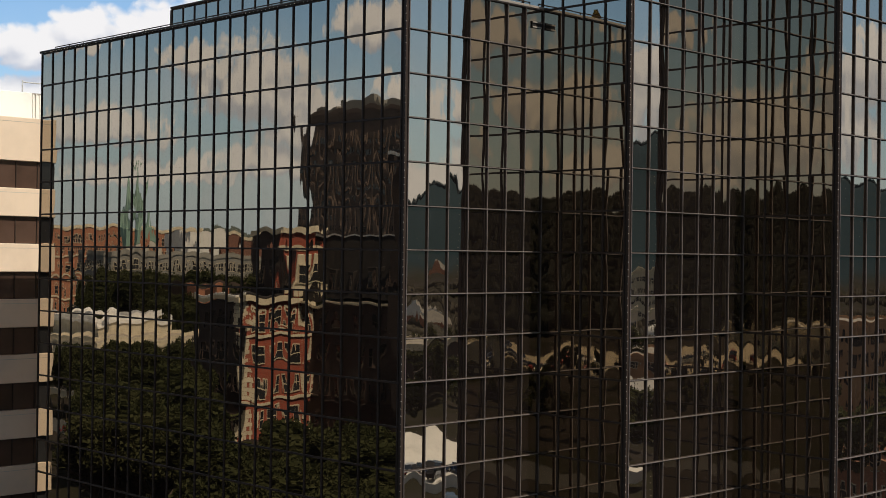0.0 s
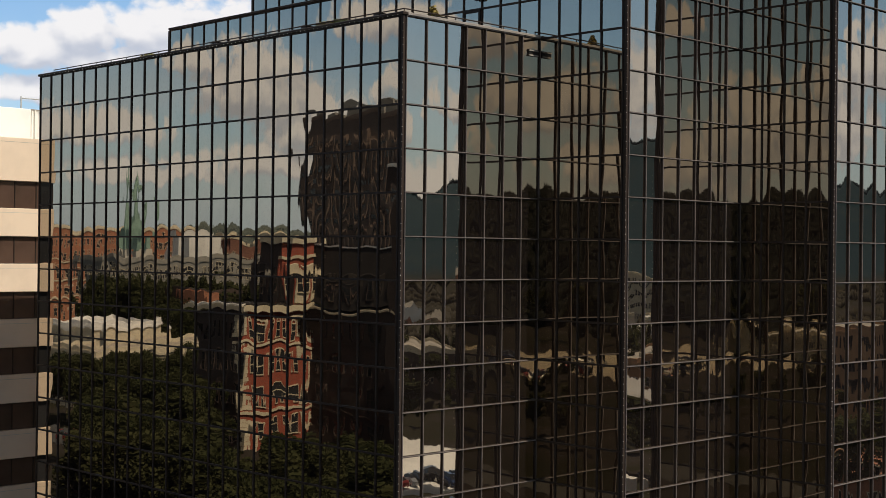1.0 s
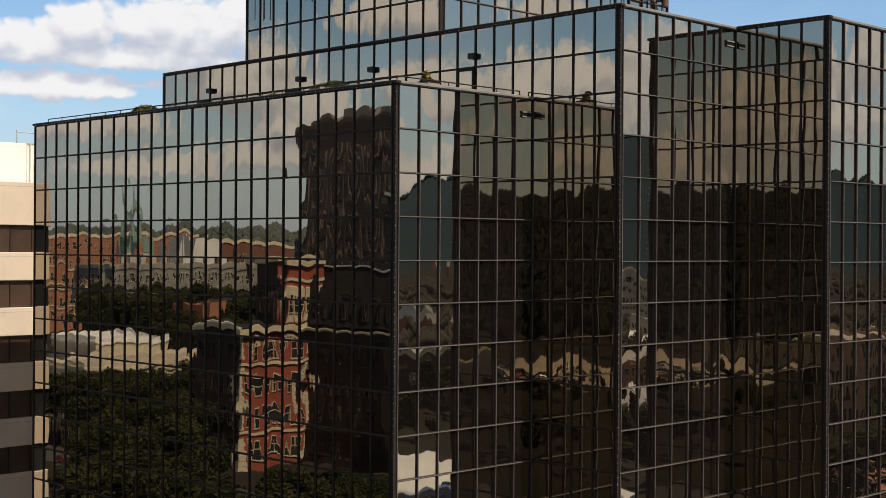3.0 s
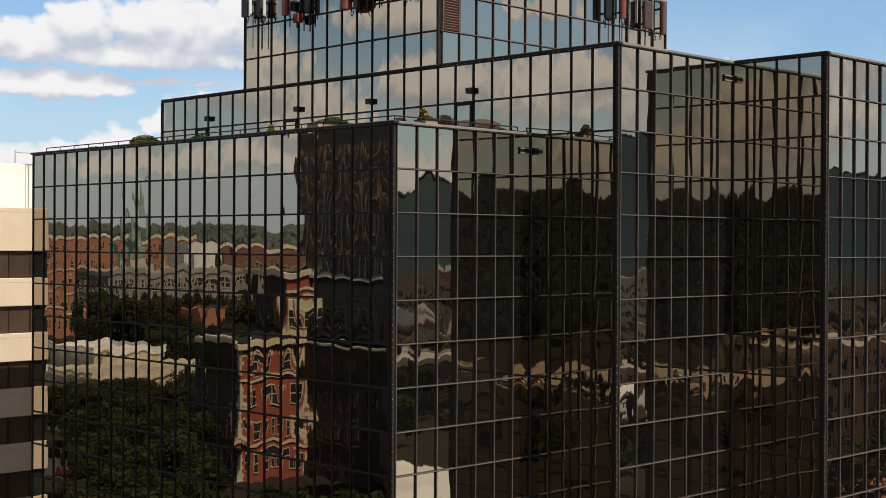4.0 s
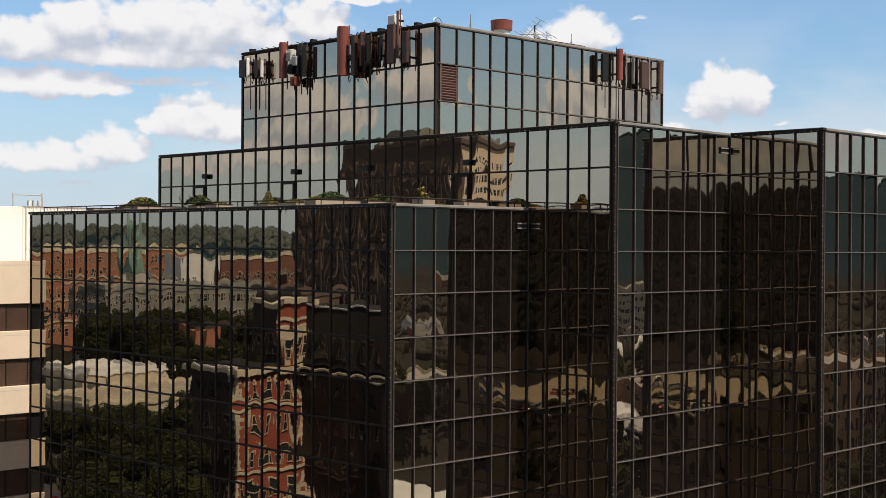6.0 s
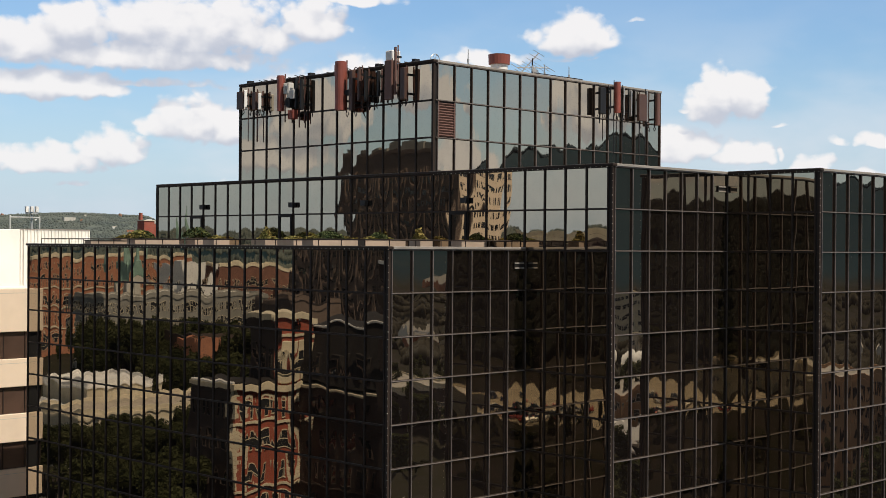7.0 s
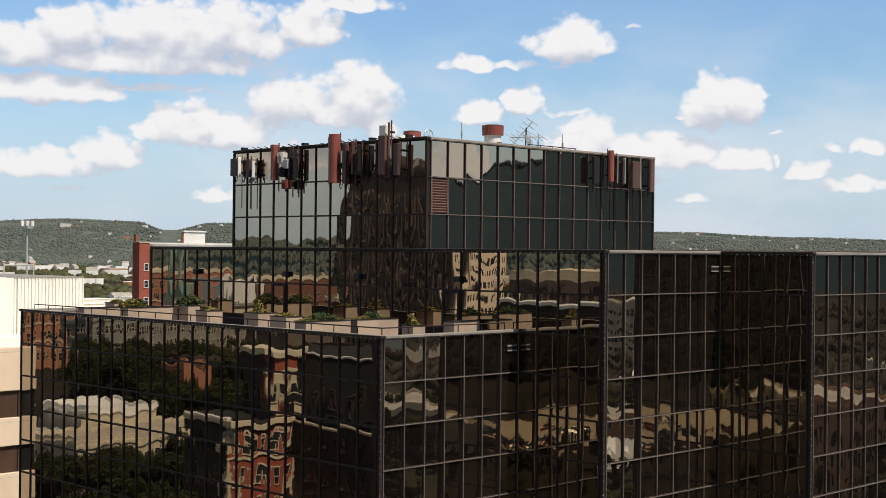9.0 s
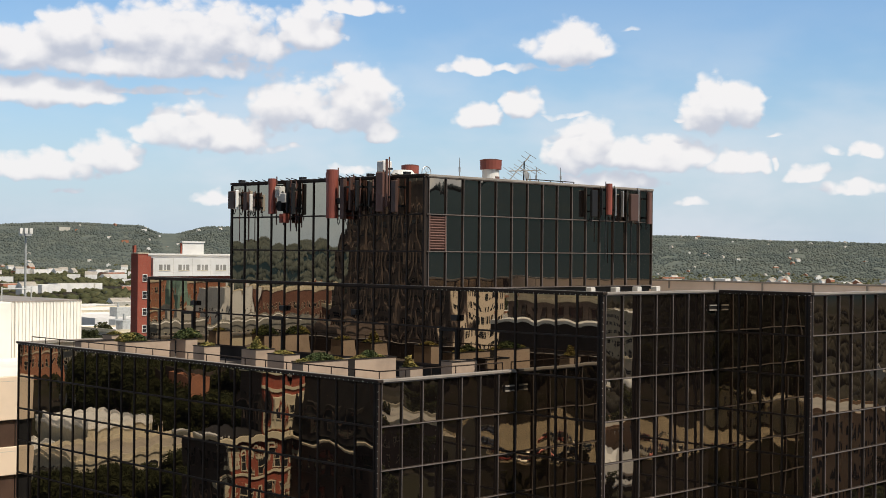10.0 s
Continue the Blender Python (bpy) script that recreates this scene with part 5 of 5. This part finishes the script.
def tuft(name, label, x, y, z, wide, tall, mat, count, size=0.09, deep=None):
    """A low plant: many small leaves on short stems."""
    deep = wide if deep is None else deep
    count, size = int(count * 2.2), size * 0.6
    bm = bmesh.new()
    for k in range(count):
        u, v = plant_rng.uniform(-1, 1), plant_rng.uniform(-1, 1)
        h = max(0.04, tall * (1 - 0.5 * (u * u + v * v)) * plant_rng.uniform(0.25, 1.0))
        p = Vector((u * wide / 2, v * deep / 2, h))
        m = Euler((plant_rng.uniform(-1, 1), plant_rng.uniform(-1, 1), plant_rng.uniform(0, 6.28))).to_matrix()
        s = size * plant_rng.uniform(0.6, 1.4)
        bm.faces.new([bm.verts.new(p + m @ Vector(c) * s) for c in ((-0.4, -1, 0), (0.4, -1, 0), (0.55, 0.1, 0.1), (0, 1.1, 0), (-0.55, 0.1, 0.1))])
    for k in range(max(4, count // 25)):
        u, v = plant_rng.uniform(-0.7, 0.7), plant_rng.uniform(-0.7, 0.7)
        add_rod(bm, (u * wide / 4, v * deep / 4, -0.06), (u * wide / 2, v * deep / 2, tall * 0.7), 0.012, 0.006, 4)
    ob = part(name, bm, mat)
    ob.location = (x, y, z)
    return tagged(ob, label, "plant", "plants on the terrace")


def hollow(x0, y0, x1, y1, t, z0, z1):
    """A four-sided frame, one connected body."""
    bm = bmesh.new()
    loops = []
    for d, z in ((0, z0), (0, z1), (t, z1), (t, z0)):
        loops.append([bm.verts.new((x, y, z)) for x, y in ((x0 + d, y0 + d), (x1 - d, y0 + d), (x1 - d, y1 - d), (x0 + d, y1 - d))])
    for a, b in zip(loops, loops[1:] + loops[:1]):
        for k in range(4):
            j = (k + 1) % 4
            bm.faces.new((a[k], a[j], b[j], b[k]))
    return bm


def planter(x0, y0, x1, y1, top, joints=(), label="square rendered planter box on the roof terrace"):
    ob = thing("planter_box", label, "planter", "planters on the terrace")
    t = 0.09
    part("trough", hollow(x0, y0, x1, y1, t, FLOOR, top), PLANTER, ob)
    part("soil", box(x0 + t, y0 + t, FLOOR + 0.1, x1 - t, y1 - t, top - 0.06), SOIL, ob)
    part("rim", hollow(x0 - 0.03, y0 - 0.03, x1 + 0.03, y1 + 0.03, t + 0.03, top, top + 0.035), FRAME_DARK, ob)
    for x in joints:
        part("joint_strip", box(x - 0.2, y0 - 0.02, FLOOR, x + 0.2, y0, top), FRAME_DARK, ob)
    return ob


TOP = ROOF_A + 0.42
for x0, y0, x1, y1, dz in ((4.0, 13.7, 5.2, 14.9, 0.02), (3.05, 10.2, 4.05, 11.5, 0.0), (2.75, 0.95, 3.5, 1.65, 0.0), (4.35, 28.0, 5.3, 29.0, 0.05), (5.4, 22.0, 6.2, 22.9, 0.08), (3.3, 17.2, 4.3, 18.2, 0.02)):
    planter(x0, y0, x1, y1, TOP + dz)
    tuft("coleus", "yellow-green bedding plants filling a planter", (x0 + x1) / 2, (y0 + y1) / 2, TOP + dz - 0.05, x1 - x0 - 0.2, 0.26, FLOWER, 260, deep=y1 - y0 - 0.2)
LONG = "long rendered planter trough with a dark joint strip"
planter(0.8, 5.95, 6.55, 6.75, TOP + 0.02, (3.7,), LONG)
planter(2.1, 22.9, 5.3, 23.7, TOP, (), LONG)
planter(6.6, 2.2, 8.3, 2.9, TOP, (), LONG)
planter(1.2, 26.0, 3.6, 26.7, TOP - 0.1, (), LONG)
for x in (1.2, 2.2, 3.0, 4.6, 5.6):
    tuft("bedding", "low yellow-green flowers in a trough", x, 6.35, TOP - 0.04, 0.9, 0.22, FLOWER, 220, deep=0.55)
tuft("shrub", "dark green bushy shrub in a trough", 2.1, 6.4, TOP, 1.5, 0.42, HERB, 700, 0.08, 0.7)
tuft("shrub", "dark green bushy shrub in a trough", 5.2, 6.4, TOP, 0.9, 0.40, HERB, 420, 0.08, 0.6)
tuft("shrub", "variegated yellow-green shrub in a trough", 2.6, 23.3, TOP, 1.4, 0.52, FLOWER, 520, 0.09, 0.8)
tuft("shrub", "variegated yellow-green shrub in a trough", 2.9, 23.3, TOP, 1.2, 0.5, HERB, 520, 0.09, 0.8)
tuft("shrub", "round shrub with pale flowers on the terrace", 5.8, 22.4, TOP + 0.1, 1.5, 0.62, HERB, 620, 0.09, 0.9)
tuft("shrub", "round shrub with pale flowers on the terrace", 5.9, 22.5, TOP + 0.15, 1.4, 0.55, FLOWER, 240, 0.08, 0.9)
tuft("grass_clump", "pale ornamental grass in a planter", 4.5, 14.3, TOP, 0.5, 0.7, FLOWER, 160, 0.10)
tuft("grass_clump", "pale ornamental grass in a planter", 3.0, 1.3, TOP, 0.4, 0.55, FLOWER, 130, 0.09)


# ---- aerials hung on the penthouse ----
def panel_aerial(at, wide, tall, mat, out, label, side, tube=False, pipe=0.0, deep=0.2):
    """A radio panel on a pole, held by two brackets. side: the way the wall looks."""
    ob = thing("panel_aerial", label, "antenna", "aerials on the penthouse")
    ob.matrix_world = Matrix.Translation(at) @ Matrix.Rotation(radians(0 if side == "y" else 270), 4, "Z")
    if tube:
        bm = rod((0, -out, -tall), (0, -out, 0), wide / 2, sides=16)
    else:
        bm = box(-wide / 2, -out - deep / 2, -tall, wide / 2, -out + deep / 2, 0, 0.03)
    part("radome", bm, mat, ob)
    back = -out + (wide / 2 if tube else deep / 2)
    part("pole", rod((0.02, back + 0.09, -tall - pipe - 0.1), (0.02, back + 0.09, 0.12), 0.026 if pipe > 1 else 0.036), BLACK_METAL if side == "y" else RUST, ob)
    for z in (-0.2 * tall, -0.8 * tall):
        part("bracket", box(-0.07, back - 0.01, z - 0.05, 0.07, -0.04, z + 0.05), BLACK_METAL, ob)
    bm = bmesh.new()
    last = Vector((0.05, back + 0.05, -tall))
    for k in range(4):
        nxt = last + Vector((plant_rng.uniform(-0.12, 0.12), plant_rng.uniform(-0.05, 0.08), -0.16 if k < 2 else 0.14))
        add_rod(bm, last, nxt, 0.02, sides=5)
        last = nxt
    part("cable", bm, BLACK_METAL, ob)
    return ob


RED = "red-brown round radio aerial on a pole"
DARK = "dark flat panel aerial on a bracketed pole"
for y, z, w, t, m, out, label, tube, pipe in (
        (21.45, 42.2, 0.62, 1.0, BROWN_PLASTIC, 0.45, DARK, False, 0.0), (20.95, 42.25, 0.10, 1.1, WHITE, 0.5, "slim white aerial on a pole", False, 1.7),
        (20.2, 42.1, 0.35, 1.0, BROWN_PLASTIC, 0.4, DARK, False, 1.7), (19.7, 42.0, 0.10, 0.95, WHITE, 0.45, "slim white aerial on a pole", False, 0.0),
        (17.65, 42.8, 0.42, 1.95, RED_PLASTIC, 0.55, RED, True, 0.5), (16.0, 42.5, 0.15, 1.7, BLACK_METAL, 0.4, DARK, False, 0.6), (16.75, 41.95, 0.62, 0.5, GREY_BOX, 0.5, "grey radio box on a bracketed pole", False, 0.3),
        (16.45, 42.6, 0.12, 1.7, BLACK_METAL, 0.4, DARK, False, 0.9),
        (12.5, 43.1, 0.62, 2.55, RED_PLASTIC, 0.6, RED, True, 0.0), (12.95, 43.0, 0.34, 0.6, RED_PLASTIC, 0.45, "small red-brown aerial box", False, 0.0),
        (11.75, 42.6, 0.30, 2.1, BROWN_PLASTIC, 0.5, DARK, False, 0.0),
        (11.2, 42.7, 0.14, 1.75, BROWN_PLASTIC, 0.45, DARK, False, 0.3), (10.75, 42.5, 0.12, 1.6, BLACK_METAL, 0.4, DARK, False, 0.3),
        (9.75, 42.4, 0.12, 1.3, BLACK_METAL, 0.4, DARK, False, 0.2),
        (8.85, 42.85, 0.55, 2.0, RUST, 0.5, "rust-brown panel aerial on a pole", False, 0.0), (8.5, 43.5, 0.14, 2.4, RUST, 0.4, "rusty slim aerial mast", True, 0.0),
        (7.85, 42.4, 0.36, 1.6, BROWN_PLASTIC, 0.45, DARK, False, 0.0)):
    panel_aerial((XB, y, z), w, t, m, out, label, "x", tube, pipe)
for x, z, w, t, m, out, label, tube, pipe in (
        (21.35, 42.4, 0.5, 1.5, BLACK_METAL, 0.4, DARK, False, 0.4), (22.15, 42.5, 0.1, 1.5, BLACK_METAL, 0.35, DARK, True, 1.4), (22.6, 42.8, 0.36, 1.75, RED_PLASTIC, 0.5, RED, True, 2.4),
        (23.4, 42.6, 0.08, 1.6, ZINC, 0.35, "slim zinc aerial pole", True, 2.6), (23.95, 42.45, 0.08, 1.5, ZINC, 0.4, "slim grey aerial on a pole", False, 0.0),
        (24.95, 42.3, 0.72, 1.55, BROWN_PLASTIC, 0.45, DARK, False, 2.3), (25.55, 42.55, 0.08, 1.8, ZINC, 0.35, "slim zinc aerial pole", True, 2.2),
        (26.45, 42.45, 0.3, 1.85, RUST, 0.45, RED, True, 0.0)):
    panel_aerial((x, YP - AL, z), w, t, m, out, label, "y", tube, pipe)


def radio_box(y, z, w, h, mat, label):
    ob = thing("radio_unit", label, "equipment", "radio units on the penthouse")
    ob.location = (XB, y, z)
    part("case", box(-0.62, -w / 2, 0, -0.25, w / 2, h, 0.03), mat, ob)
    part("bracket", box(-0.25, -0.05, h * 0.3, -0.04, 0.05, h * 0.6), BLACK_METAL, ob)
    for k in range(4):
        part("fin", box(-0.65, -w / 2 + 0.06 + k * w / 4.5, 0.06, -0.62, -w / 2 + 0.09 + k * w / 4.5, h - 0.06), mat, ob)


radio_box(17.1, 41.75, 0.5, 0.6, GREY_BOX, "pale grey radio unit on a pole")
radio_box(16.7, 40.35, 0.5, 0.5, RED_PLASTIC, "red-brown radio unit on a pole")
radio_box(16.95, 41.0, 0.35, 0.55, BLACK_METAL, "black radio unit on a pole")
radio_box(12.0, 41.3, 0.3, 0.3, BLACK_METAL, "black radio unit on a pole")


# ---- on the penthouse roof ----
DECK = ROOF_P - 0.1


def cowl(x, y, r, tall, cap):
    ob = thing("roof_vent", "white roof vent with a red-brown drum cap", "vent", "vents on the penthouse roof")
    ob.location = (x, y, DECK)
    part("shaft", rod((0, 0, 0), (0, 0, tall), r * 0.8, sides=20), WHITE, ob)
    part("cap", rod((0, 0, tall - 0.02), (0, 0, tall + cap), r, r * 1.04, 20), RED_PLASTIC, ob)
    part("cap_top", rod((0, 0, tall + cap), (0, 0, tall + cap + 0.05), r * 1.06, r * 0.7, 20), RUST, ob)
    part("hatch", box(-0.12, -r * 0.8 - 0.04, 0.15, 0.16, -r * 0.8 + 0.05, 0.5), RUST, ob)


cowl(15.63, 8.3, 0.58, 0.9, 0.5)
cowl(13.4, 12.3, 0.48, 0.72, 0.42)


def whip(x, y, tall, base=0.0, label="thin whip aerial on the roof"):
    ob = thing("whip_aerial", label, "antenna")
    ob.location = (x, y, DECK + base)
    part("foot", rod((0, 0, 0), (0, 0, 0.15), 0.08, 0.06), ZINC, ob)
    part("rod", rod((0, 0, 0.15), (0, 0, tall), 0.035, 0.02, 6), ZINC, ob)
    part("sleeve", rod((0, 0, tall * 0.45), (0, 0, tall * 0.62), 0.055, sides=6), ZINC, ob)


for x, y, tall in ((12.7, 7.8, 1.35), (20.9, 7.8, 1.25), (18.8, 7.8, 1.15), (18.4, 7.9, 0.7)):
    whip(x, y, tall)


def yagi():
    ob = thing("yagi_aerial", "tangle of thin yagi aerials on a leaning mast", "antenna")
    ob.location = (18.3, 8.3, DECK)
    part("mast", rod((0, 0, 0), (0.05, 0, 1.5), 0.04), BLACK_METAL, ob)
    for a, b in (((-1.2, 0, 0.35), (0.9, 0.3, 1.9)), ((-1.0, 0.2, 0.9), (1.2, -0.2, 1.05))):
        boom = part("boom", rod(a, b, 0.03), ZINC, ob)
        a, b = Vector(a), Vector(b)
        for k in range(7):
            p = a.lerp(b, k / 6)
            part("element", rod(p + Vector((0.05, -0.38, -0.22)), p + Vector((-0.05, 0.38, 0.22)), 0.014, sides=5), ZINC, boom)
    bm = bmesh.new()
    bmesh.ops.create_cone(bm, segments=18, radius1=0.42, radius2=0.08, depth=0.2, cap_ends=False)
    dish = part("dish", bm, ZINC, ob)
    dish.matrix_local = Matrix.Translation((0.2, -0.1, 0.75)) @ Matrix.Rotation(radians(75), 4, "X") @ Matrix.Rotation(radians(30), 4, "Y")


yagi()


def ring_aerial():
    ob = thing("loop_aerial", "round wire loop aerial at the corner of the roof", "antenna")
    ob.location = (9.4, 6.9, DECK)
    bm = bmesh.new()
    pts = [(0.32 * math.cos(k * math.tau / 20), 0.0, 0.36 + 0.32 * math.sin(k * math.tau / 20)) for k in range(20)]
    for k in range(20):
        add_rod(bm, pts[k], pts[(k + 1) % 20], 0.022, sides=5)
    part("loop", bm, ZINC, ob)
    for k in range(3):
        part("spoke", rod(pts[k * 3 + 1], pts[k * 3 + 11], 0.012, sides=5), ZINC, ob)


ring_aerial()


def roof_dish():
    ob = thing("roof_turbine", "low round white ventilator on the penthouse roof", "vent")
    ob.location = (12.2, 11.6, DECK)
    part("curb", rod((0, 0, 0), (0, 0, 0.55), 0.4, sides=18), WHITE, ob)
    part("hood", rod((0, 0, 0.55), (0, 0, 0.8), 0.7, 0.5, 18), WHITE, ob)


roof_dish()


def white_radio():
    ob = thing("white_aerial", "white box aerial on a short pole", "antenna")
    ob.location = (9.0, 9.6, DECK)
    part("pole", rod((0, 0, 0), (0, 0, 0.9), 0.05), ZINC, ob)
    part("case", box(-0.3, -0.28, 0.45, 0.3, 0.28, 1.05, 0.05), WHITE, ob)


white_radio()


def roof_rail():
    ob = thing("roof_railing", "low dark pipe railing on the penthouse roof edge", "railing")
    for k in range(5):
        x = 16.5 + k * 1.0
        part("post", rod((x, 6.5, DECK), (x, 6.5, DECK + 0.36), 0.025), FRAME, ob)
    part("rail", rod((16.5, 6.5, DECK + 0.36), (20.5, 6.5, DECK + 0.36), 0.025), FRAME, ob)


roof_rail()
# cables and clamps along the roof edge
bm = bmesh.new()
for k in range(26):
    y = 7.4 + k * 0.55
    add_rod(bm, (XB + 0.1, y, ROOF_P + 0.14), (XB + 0.1 + plant_rng.uniform(-0.1, 0.15), y + 0.5, ROOF_P + plant_rng.uniform(0.16, 0.34)), 0.025, sides=5)
    if k % 5 == 0:
        add_box(bm, XB - 0.1, y, ROOF_P + 0.14, XB + 0.25, y + 0.22, ROOF_P + 0.3)
tagged(part("cable_run", bm, BLACK_METAL, building, "loose black cables"), kind="stuff")
# bright lot clutter on the middle roof
for x in (20.2, 22.4, 24.4, 26.2):
    ob = thing("roof_block", "small concrete block on the gravel roof", "block", "ballast blocks on the roof")
    part("block", box(x, YP - AL - 1.2, ROOF_B - 0.75, x + 0.4, YP - AL - 0.8, ROOF_B - 0.02, 0.03), GREY_BOX, ob)
